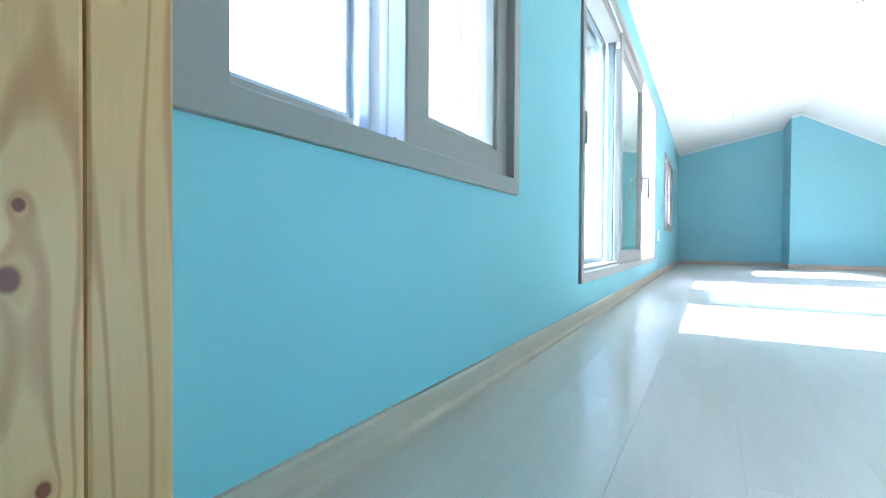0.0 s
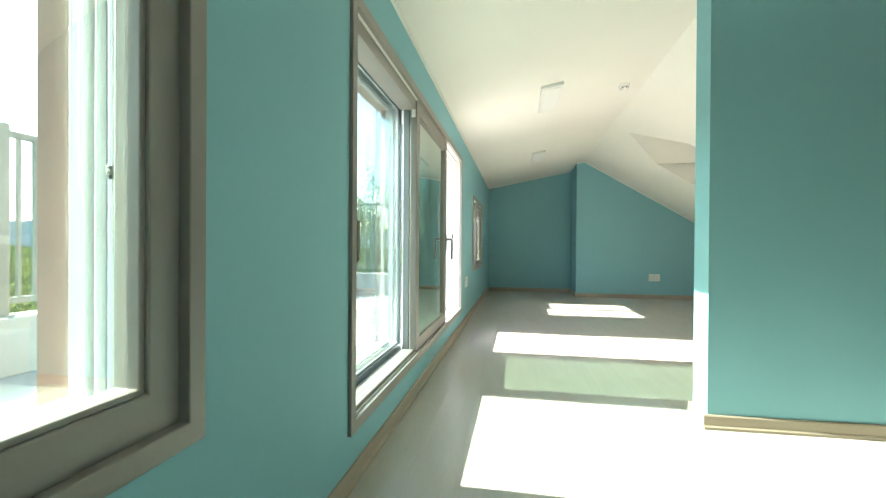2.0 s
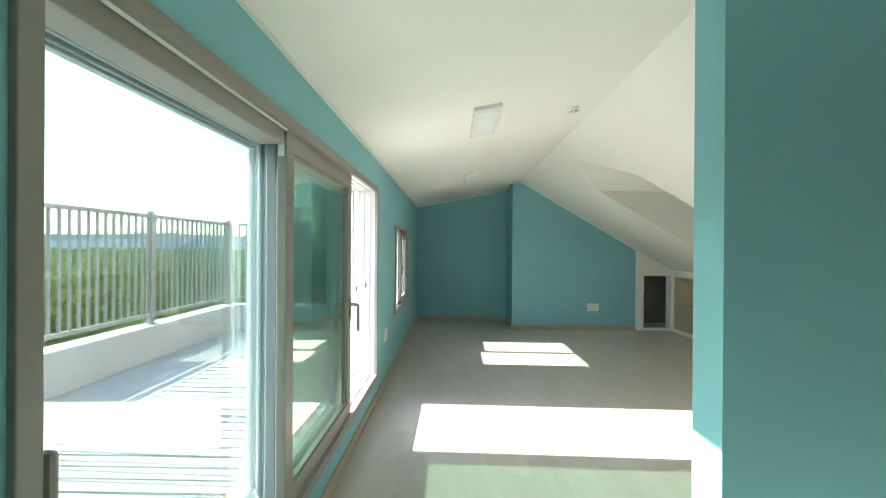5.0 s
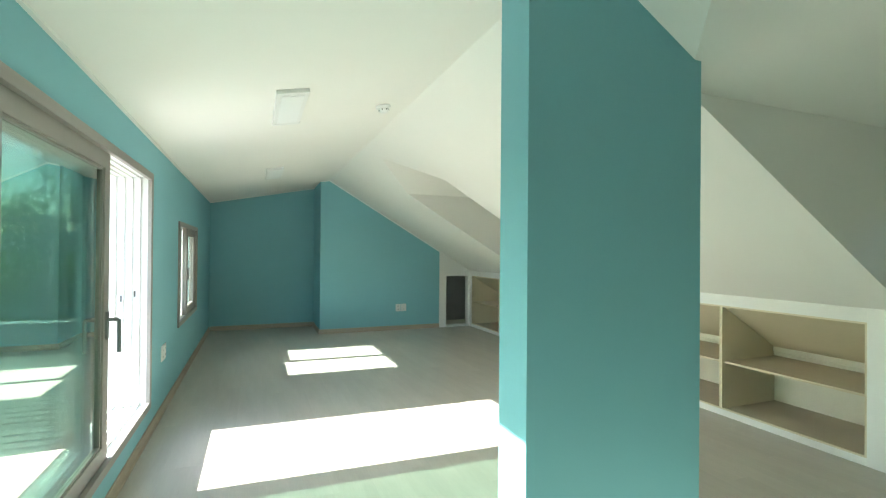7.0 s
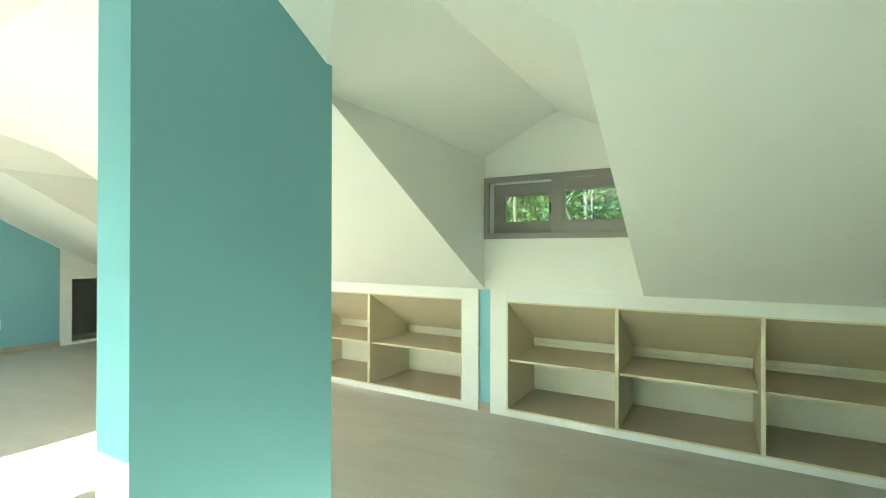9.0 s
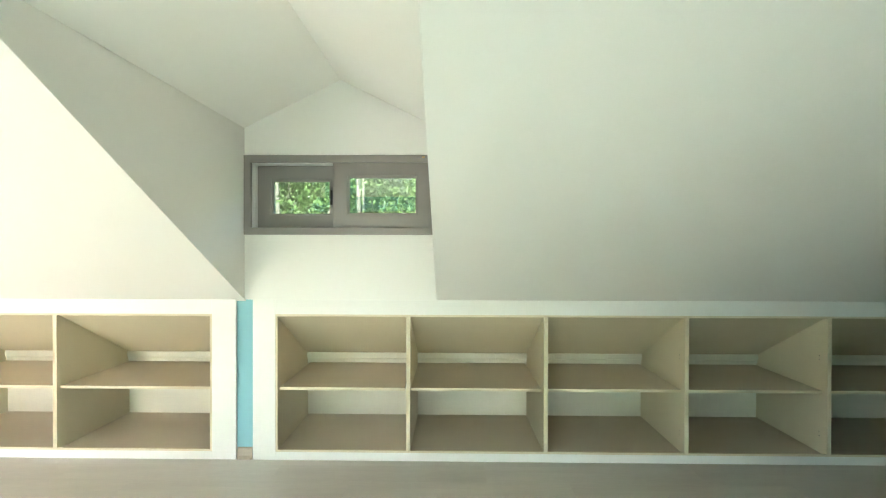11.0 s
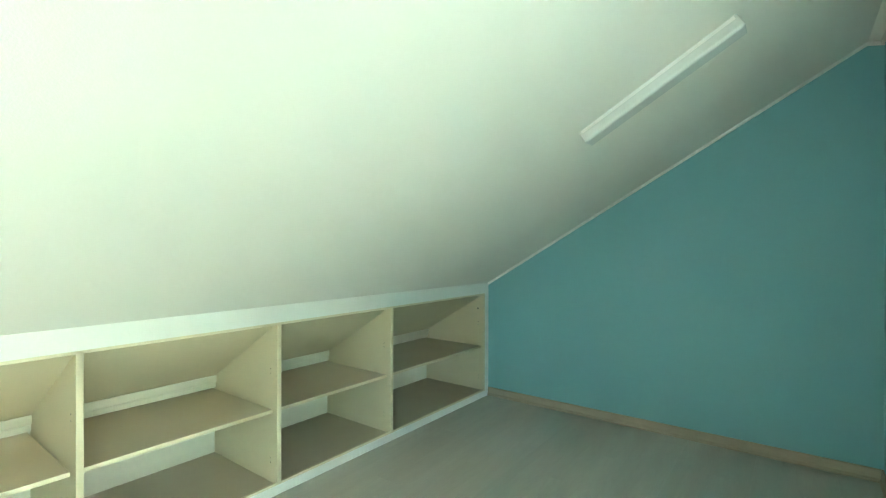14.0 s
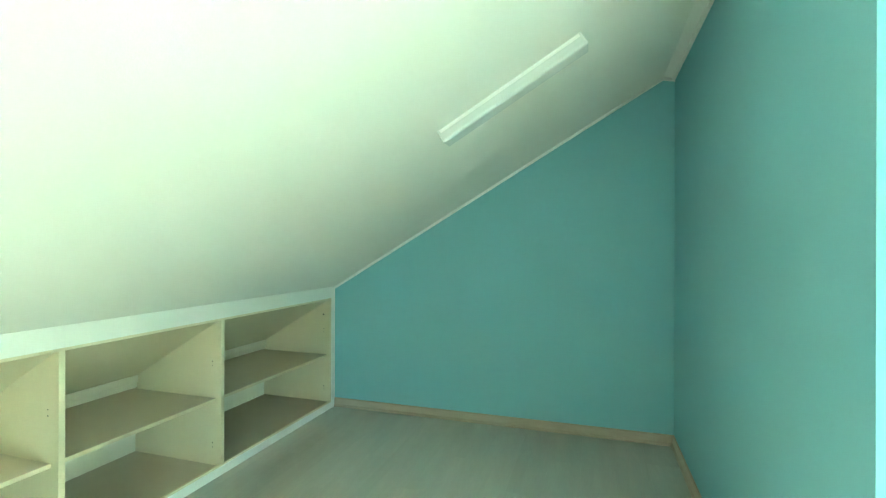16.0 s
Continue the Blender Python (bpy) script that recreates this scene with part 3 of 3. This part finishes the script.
for k, (a, b) in enumerate(DORMERS):
    hole = (a + 0.006, 1.390, b - 0.006, 1.868)
    w = slider("window_%d" % (3 + k), hole, FACE, FACE + 0.2, -1)
    m_ = 3.0 if k == 0 else a + 0.6
    sash(w, FACE + 0.012, hole[0] + 0.028, hole[1] + 0.03, m_ + 0.01, hole[3] - 0.03, 0.09, 0.045, M_TAUPE, G_DORMER)
    sash(w, FACE + 0.075, m_ - 0.05, hole[1] + 0.032, hole[2] - 0.047, hole[3] - 0.047, 0.088, 0.045, M_TAUPE, G_DORMER)
    crescent(w, FACE + 0.075, m_ + 0.03, 1.62, -1)


# ---- built-in shelving under the slope ----
def shelving(label, y_lo, y_hi, stile_lo, stile_hi, dividers):
    u = tagged(new("shelving_unit"), label, "built-in shelving", "shelving under the slope")
    x, t = KNEE_X, 0.018
    zb, zt, back = 0.050, 0.897, 4.895
    a, b = y_lo + stile_lo, y_hi - stile_hi
    boxes("face_frame", [((x, y_lo, 0.0), (x + t, a, KNEE_Z)), ((x, b, 0.0), (x + t, y_hi, KNEE_Z)),
                         ((x, a, 0.0), (x + t, b, zb)), ((x, a, zt), (x + t, b, KNEE_Z))], M_TRIM, u, 0.0015)
    boxes("bottom_board", [((x + t, a - 0.02, zb - 0.016), (back, b + 0.02, zb))], M_SHELF, u)
    slope = lambda xx: zt - (xx - x) * SL_E
    pts = [(x + t, a - 0.02, slope(x + t)), (back, a - 0.02, slope(back)), (back, a - 0.02, slope(back) + 0.016), (x + t, a - 0.02, slope(x + t) + 0.016)]
    prism("sloped_lining", pts, (0, b - a + 0.04, 0), M_BEIGE, u)
    boxes("back_panel", [((back, a - 0.02, zb), (back + 0.01, b + 0.02, 0.53))], M_BACK, u)
    boxes("back_rail", [((back - 0.022, a - 0.018, 0.478), (back - 0.0005, b + 0.018, slope(back) + 0.008))], M_BACK, u, 0.002)
    boxes("back_ledger", [((back - 0.012, a - 0.018, 0.446), (back - 0.0005, b + 0.018, 0.474))], M_BACK, u, 0.002)
    sides = [a] + list(dividers) + [b]
    side = lambda yy: [(x + 0.003, yy, zb), (back, yy, zb), (back, yy, slope(back)), (x + 0.003, yy, zt - 0.002)]
    prism("side_panel", [(p[0] + t, p[1], p[2]) if p[0] < back else p for p in side(a - 0.016)], (0, 0.016, 0), M_BEIGE, u)
    prism("side_panel", [(p[0] + t, p[1], p[2]) if p[0] < back else p for p in side(b)], (0, 0.016, 0), M_BEIGE, u)
    for d in dividers:
        prism("divider", side(d - 0.012), (0, 0.024, 0), M_BEIGE, u)
    for p, q in zip(sides, sides[1:]):
        off = 0.012
        boxes("shelf_board", [((x + 0.030, p + off + 0.012, 0.424), (back - 0.002, q - off - 0.004, 0.441))], M_SHELF, u, 0.0015)
        boxes("shelf_edging", [((x + 0.027, p + off + 0.012, 0.4238), (x + 0.0302, q - off - 0.004, 0.4412))], M_BEIGE, u, 0.001)
        for h in (0.15, 0.175, 0.62, 0.645):
            boxes("pin_hole", [((x + 0.062, p + off - 0.002, h), (x + 0.067, p + off + 0.0006, h + 0.005))], M_DARK, u)
    boxes("edging", [((x + 0.003, a, zb), (x + t, a + 0.012, zt)), ((x + 0.003, b - 0.012, zb), (x + t, b, zt)),
                     ((x + 0.003, a + 0.012, zb), (x + t, b - 0.012, zb + 0.012)), ((x + 0.003, a + 0.012, zt - 0.012), (x + t, b - 0.012, zt))], M_BEIGE, u)
    return u


shelving("low white-framed shelving with five open beige bays", Y0 + 0.004, 3.501, 0.055, 0.14, (-0.001, 0.852, 1.703, 2.543))
shelving("low white-framed shelving with open beige bays, running to the far corner", 3.605, YF - 0.014, 0.15, 0.09, (4.74, 5.68, 6.62, 7.56, 8.50))

bolt = tagged(new("window_bolt"), "small brass bolt on the grey window frame", "bolt")
boxes("plate", [((FACE - 0.018, 2.43, 1.850), (FACE - 0.0145, 2.49, 1.862))], M_STEEL, bolt, 0.001)
boxes("barrel", [((FACE - 0.024, 2.442, 1.852), (FACE - 0.0175, 2.460, 1.860))], M_BRASS, bolt, 0.002)
boxes("knot_hole", [((4.308, Y0 + 0.058, 0.755), (4.322, Y0 + 0.0595, 0.766))], M_DARK, bpy.data.objects["shelving_unit"])


# ---- lamps and small fittings ----
def on_slope(x, y, east):
    """A frame whose z axis points down out of the sloped ceiling."""
    z, s = (ze(x), -SL_E) if east else (zw(x), SL_W)
    along = Vector((1, 0, s)).normalized()
    down = Vector((s, 0, -1)).normalized()
    side = down.cross(along)
    m = Matrix((along, side, down)).transposed().to_4x4()
    m.translation = (x, y, z)
    return m


def panel_lamp(x, y):
    u = tagged(new("ceiling_lamp"), "slim white rectangular ceiling lamp, switched off", "ceiling lamp", "ceiling lamps")
    u.matrix_world = on_slope(x, y, False)
    w, l = 0.095, 0.36
    boxes("housing", [((-w, -l, -0.002), (w, l, 0.026))], M_LAMP, u, 0.005)
    boxes("diffuser", [((-w + 0.028, -l + 0.05, 0.0262), (w - 0.028, l - 0.05, 0.030))], M_DIFF, u, 0.0015)
    boxes("end_cap", [((-w - 0.003, -l - 0.012, 0), (w + 0.003, -l + 0.02, 0.029))], M_LAMP, u, 0.004)
    return u


lamp_one = panel_lamp(0.885, 5.263)
copy_thing(lamp_one, on_slope(0.89, 8.07, False))
tube_lamp = tagged(new("batten_lamp"), "long white batten lamp on the slope, switched off", "ceiling lamp")
tube_lamp.matrix_world = on_slope(2.562, 0.225, True)
boxes("housing", [((-0.34, -0.042, -0.002), (0.34, 0.042, 0.016))], M_LAMP, tube_lamp, 0.004)
prism("cover", [(-0.335, -0.046, 0.0165), (-0.335, 0.046, 0.0165), (-0.335, 0.046, 0.046), (-0.335, 0.043, 0.054), (-0.335, 0.036, 0.058), (-0.335, -0.036, 0.058), (-0.335, -0.043, 0.054), (-0.335, -0.046, 0.046)], (0.67, 0, 0), M_TUBE, tube_lamp)
for e in (-0.3385, 0.3385):
    boxes("end_cap", [((e - 0.006, -0.0455, 0), (e + 0.006, 0.0455, 0.056))], M_TUBE, tube_lamp, 0.004)


def disc(name, rings, m, parent, sides=24):
    """A turned body: rings of (radius, height)."""
    v = [(r * math.cos(2 * math.pi * k / sides), r * math.sin(2 * math.pi * k / sides), h) for r, h in rings for k in range(sides)]
    f = [(i * sides + k, i * sides + (k + 1) % sides, (i + 1) * sides + (k + 1) % sides, (i + 1) * sides + k) for i in range(len(rings) - 1) for k in range(sides)]
    f += [tuple(range(sides)), tuple(range(len(v) - sides, len(v)))]
    return mesh_ob(name, v, f, m, parent)


det = tagged(new("smoke_detector"), "small round white smoke detector with dark slots", "smoke detector")
det.matrix_world = on_slope(1.56, 5.42, False)
disc("base", [(0.052, -0.002), (0.055, 0.01), (0.05, 0.022)], M_LAMP, det)
disc("cap", [(0.036, 0.0225), (0.036, 0.04), (0.026, 0.05)], M_LAMP, det)
for k in (0.2, 1.2, 2.2, 3.2, 4.2, 5.2):
    boxes("slot", [((0.034 * math.cos(k) - 0.004, 0.034 * math.sin(k) - 0.004, 0.027), (0.034 * math.cos(k) + 0.004, 0.034 * math.sin(k) + 0.004, 0.037))], M_DARK, det)


def socket(m):
    """A white double wall socket; local x across, y up, z out of the wall."""
    u = tagged(new("wall_socket"), "white double wall socket", "socket", "wall sockets")
    u.matrix_world = m
    for s in (-1, 1):
        boxes("plate", [((s * 0.048 - 0.044, -0.062, 0), (s * 0.048 + 0.044, 0.062, 0.009))], M_LAMP, u, 0.003)
        for h in (-0.026, 0.026):
            boxes("outlet", [((s * 0.048 - 0.02, h - 0.017, 0.0085), (s * 0.048 + 0.02, h + 0.017, 0.0115))], M_VINYL, u, 0.002)
            boxes("hole", [((s * 0.048 - 0.010, h - 0.004, 0.0113), (s * 0.048 - 0.004, h + 0.004, 0.0118)), ((s * 0.048 + 0.004, h - 0.004, 0.0113), (s * 0.048 + 0.010, h + 0.004, 0.0118))], M_DARK, u)
    return u


sock = socket(pose(2.97, YF, 0.371, 90, 0, 0))
copy_thing(sock, pose(0.0, 6.41, 0.482, 90, 0, 90))

# ---- terrace ----
tagged(boxes("terrace_slab", [((-3.25, -4.0, -0.35), (-0.362, 9.75, -0.05))], M_CONC), kind="structure")
tagged(boxes("wall_parapet", [((-3.2, -4.0, -0.05), (-2.95, 9.75, 0.37)), ((-2.95, 9.5, -0.05), (-0.362, 9.75, 0.37))], M_CONC, None, 0.012), kind="structure")
deck = tagged(new("terrace_deck"), "pale grey plank decking laid on the terrace", "decking")
random.seed(4)
yy = -3.5
plank = None
while yy < 9.3:
    if plank is None:
        plank = boxes("plank", [((-0.80, 0, 0), (0.80, 0.120, 0.03))], M_DECK, deck, 0.004)
        plank.location = (-1.22, yy, -0.045)
    else:
        o = new("plank", plank.data)
        o.parent = deck
        o.location = (-1.22 + random.uniform(-0.006, 0.006), yy, -0.045 + random.uniform(-0.002, 0.002))
    yy += 0.146
boxes("edge_board", [((-2.06, -3.5, -0.05), (-2.025, 9.3, -0.012))], M_DECK, deck, 0.004)


def railing(label, p, q, posts):
    """Square posts, two flat rails and many thin upright bars between two points."""
    u = tagged(new("railing"), label, "railing", "terrace railing")
    a, b = Vector(p), Vector(q)
    d = (b - a).normalized()
    z = p[2]
    wide = lambda c, w, lo, hi: ((c.x - w, c.y - w, lo), (c.x + w, c.y + w, hi))
    for s in posts:
        boxes("post", [wide(a + d * s, 0.035, z, z + 1.40)], M_RAIL, u, 0.004)
        boxes("foot", [wide(a + d * s, 0.06, z, z + 0.012)], M_RAIL, u)
    n = abs(d.x) * 0.0 + 0.022
    off = Vector((abs(d.y), abs(d.x), 0)) * n
    boxes("rail", [((a.x - off.x, a.y - off.y, h), (b.x + off.x, b.y + off.y, h + 0.045)) for h in (z + 0.09, z + 1.31)], M_RAIL, u, 0.003)
    bars, s, long = [], 0.06, (b - a).length
    while s < long:
        bars.append(wide(a + d * s, 0.012, z + 0.13, z + 1.32))
        s += 0.118
    boxes("bars", bars, M_RAIL, u)
    return u


railing("grey steel balcony railing along the parapet", (-3.07, -3.9, 0.37), (-3.07, 9.62, 0.37), (0.1, 2.0, 3.87, 5.74, 7.61, 9.48, 11.42, 13.4))
railing("grey steel balcony railing across the terrace end", (-3.0, 9.62, 0.37), (-0.45, 9.62, 0.37), (1.2, 2.45))

# ---- the land around ----
gv, gf = [], []
N = 40
for i in range(N + 1):
    for j in range(N + 1):
        x, y = (i / N * 2 - 1), (j / N * 2 - 1)
        x, y = math.copysign(abs(x) ** 2.2, x) * 1500, math.copysign(abs(y) ** 2.2, y) * 1500
        h = -4.5 - 0.10 * max(0, min(-x - 5, 60)) + (0.55 * min(60, max(0, x - 6.5)))
        gv.append((x, y, h))
gf = [(i * (N + 1) + j, (i + 1) * (N + 1) + j, (i + 1) * (N + 1) + j + 1, i * (N + 1) + j + 1) for i in range(N) for j in range(N)]
tagged(mesh_ob("ground", gv, gf, M_GRASS, smooth=True), kind="structure")


def ridge(dist, height, phase, m):
    """A far wooded ridge as one rolling strip."""
    v, f, n = [], [], 160
    for k in range(n + 1):
        a = math.pi * (0.45 + 1.1 * k / n)
        h = height * (0.55 + 0.45 * noise.noise((k * 0.09 + phase, phase, 0))) + 0.05 * height * noise.noise((k * 0.7, phase, 3))
        for r, z in ((dist, -20), (dist + 40, h), (dist + 300, h * 0.9)):
            v.append((r * math.cos(a), r * math.sin(a) + 5, z))
    f = [(k * 3 + s, k * 3 + s + 1, k * 3 + s + 4, k * 3 + s + 3) for k in range(n) for s in (0, 1)]
    return tagged(mesh_ob("backdrop_hill", v, f, m), kind="structure")


# both ridges carry their haze in the material colour
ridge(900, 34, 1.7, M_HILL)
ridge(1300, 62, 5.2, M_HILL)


def leaf_crown(name, radius, squash, count, size, m, parent, seed, base):
    """Many small leaf blades in uneven clumps about the limbs."""
    rng = random.Random(seed)
    clumps = []
    for _ in range(26):
        d = Vector((rng.gauss(0, 1), rng.gauss(0, 1), rng.gauss(0, 0.8))).normalized() * radius * rng.uniform(0.45, 1.0)
        clumps.append((Vector((d.x, d.y, d.z * squash + base)), radius * rng.uniform(0.2, 0.42)))
    v, f = [], []
    for _ in range(count):
        c, r = rng.choice(clumps)
        p = c + Vector((rng.gauss(0, 0.5), rng.gauss(0, 0.5), rng.gauss(0, 0.42))) * r
        n = Vector((rng.gauss(0, 1), rng.gauss(0, 1), rng.gauss(0.7, 1))).normalized()
        a = n.orthogonal().normalized()
        a.rotate(Matrix.Rotation(rng.uniform(0, 6.28), 3, n))
        b = n.cross(a) * size * rng.uniform(0.35, 0.6)
        a = a * size * rng.uniform(0.7, 1.2)
        k = len(v)
        v += [p - a, p + b, p + a, p - b]
        f.append((k, k + 1, k + 2, k + 3))
    return mesh_ob(name, v, f, m, parent)


def branchwork(name, height, r0, spread, seed, parent, lean=0.0):
    """A tapered trunk with forking limbs."""
    rng = random.Random(seed)
    v, f = [], []

    def limb(p, d, length, r, depth):
        n = 5
        start = None
        for k in range(n + 1):
            q = p + d * (length * k / n) + Vector((rng.uniform(-1, 1), rng.uniform(-1, 1), 0)) * r * 0.5
            rr = r * (1 - 0.55 * k / n)
            a = d.orthogonal().normalized()
            b = d.cross(a)
            base = len(v)
            for s in range(7):
                an = 2 * math.pi * s / 7
                v.append(q + (a * math.cos(an) + b * math.sin(an)) * rr)
            if start is not None:
                for s in range(7):
                    f.append((start + s, start + (s + 1) % 7, base + (s + 1) % 7, base + s))
            start = base
        if depth:
            for _ in range(3):
                e = (d + Vector((rng.uniform(-1, 1), rng.uniform(-1, 1), rng.uniform(0.0, 0.5))) * spread).normalized()
                limb(p + d * length * rng.uniform(0.65, 1.0), e, length * rng.uniform(0.5, 0.7), r * 0.45, depth - 1)

    limb(Vector((0, 0, 0)), Vector((lean, lean * 0.5, 1)).normalized(), height, r0, 2)
    return mesh_ob(name, v, f, M_BARK, parent, smooth=True)


def tree(label, group, height, radius, leaves, size, m, seed, squash=0.8, trunk=0.12, lean=0.0):
    u = tagged(new("tree"), label, "tree", group)
    branchwork("trunk", height * 0.6, trunk, 0.8, seed, u, lean)
    leaf_crown("foliage", radius, squash, leaves, size, m, u, seed + 50, height * 0.72)
    return u


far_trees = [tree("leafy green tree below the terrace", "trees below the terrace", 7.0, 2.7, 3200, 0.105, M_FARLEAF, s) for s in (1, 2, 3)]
rng = random.Random(11)
spots = []
for row, (d, cnt) in enumerate(((12, 12), (17, 15), (24, 17), (34, 20), (46, 22), (62, 26))):
    for k in range(cnt):
        spots.append((-d + rng.uniform(-2, 2) * (1 if d < 40 else 2.5), -14 + (62 if d < 40 else 100) * (k + rng.uniform(0.2, 0.8)) / cnt))
for k, (x, y) in enumerate(spots):
    g = -4.5 - 0.10 * max(0, min(-x - 5, 60)) - 0.1
    s = rng.uniform(0.66, 0.82) * (1 + 0.016 * (-x - 12))
    src = far_trees[k % 3]
    m = Matrix.Translation((x, y, g)) @ Matrix.Rotation(rng.uniform(0, 6.28), 4, "Z")
    if k < 3:
        src.matrix_world = m
        src.scale = (s, s, s)
    else:
        copy_thing(src, m).scale = (s, s, s)
tall = copy_thing(far_trees[1], pose(-8.7, 30.0, -4.9, 0, 0, 40))
tall.scale = (0.9, 0.9, 1.5)
# the wooded plain beyond, a rolling canopy of crowns
cv, cf, NX, NY = [], [], 110, 150
for i in range(NX + 1):
    for j in range(NY + 1):
        d = 42 * (22 ** (i / NX))
        a = math.pi * (0.42 + 1.1 * j / NY)
        x, y = d * math.cos(a), d * math.sin(a)
        h = -11.5 + 7.0 * (i / NX) + 2.4 * noise.noise((x * 0.16, y * 0.16, 0)) + 1.8 * noise.noise((x * 0.5, y * 0.5, 2)) + (3.5 + i * 0.02) * noise.noise((x * 0.02, y * 0.02, 5))
        cv.append((x, y, h))
cf = [(i * (NY + 1) + j, (i + 1) * (NY + 1) + j, (i + 1) * (NY + 1) + j + 1, i * (NY + 1) + j + 1) for i in range(NX) for j in range(NY)]
tagged(mesh_ob("far_woods", cv, cf, M_WOODS), "green wooded plain stretching to the hills", "woods", kind="stuff")
near_trees = [tree("sunlit green tree with a pale trunk behind the house", "trees behind the house", 6.5, 1.9, 12000, 0.036, M_LEAF, s, 0.9, 0.075, 0.12) for s in (21, 22, 23)]
for k in range(24):
    x, y = 8.0 + (k % 3) * 2.0 + rng.uniform(-0.4, 0.4), -1.5 + (k // 3) * 1.5 + (k % 3) * 0.8
    m = Matrix.Translation((x, y, -4.6 + 0.55 * max(0, x - 6.5))) @ Matrix.Rotation(rng.uniform(0, 6.28), 4, "Z")
    if k < 3:
        near_trees[k].matrix_world = m
    else:
        copy_thing(near_trees[k % 3], m)

for k, (x, y, turn) in enumerate(((6.9, 4.15, 20), (7.2, 3.2, 130), (7.4, 5.6, 250))):
    if k == 0:
        sapling = tree("slender pale-barked tree close behind the house", "slender trees behind the house", 12.0, 1.5, 900, 0.07, M_LEAF, 61, 1.0, 0.05, 0.06)
        sapling.matrix_world = pose(x, y, -4.4, 0, 0, turn)
    else:
        copy_thing(sapling, pose(x, y, -4.4, 0, 0, turn))

# ---- floor planks, laid lengthwise ----
W, L = 0.19, 1.22
plank_me = {}


def floor_plank(x0, x1, y0, y1):
    key = (round(x1 - x0, 3), round(y1 - y0, 3))
    if key not in plank_me:
        o = boxes("plank", [((0.0001, 0.0001, 0), (x1 - x0 - 0.0001, y1 - y0 - 0.0001, 0.0135))], M_FLOOR, floor, 0.0003)
        plank_me[key] = o.data
    else:
        o = new("plank", plank_me[key])
        o.parent = floor
    o.location = (x0, y0, -0.0135)


i, x = 0, 0.0
while x < KNEE_X + 0.03:
    x1 = min(x + W, KNEE_X + 0.03)
    ys = [-1.30]
    y = -1.30 + L * ((i * 0.37) % 1.0)
    while y < YR:
        if y - ys[-1] > 0.1:
            ys.append(y)
        y += L
    ys.append(YR)
    for a, b in zip(ys, ys[1:]):
        if x < STAIR_X:
            a = max(a, STAIR_Y + 0.001)
        if x >= CORNER_X:
            b = min(b, YF + (0.7 if x > 3.6 else 0.0))
        if b - a > 0.02:
            floor_plank(x, x1, a, b)
    x, i = x1, i + 1
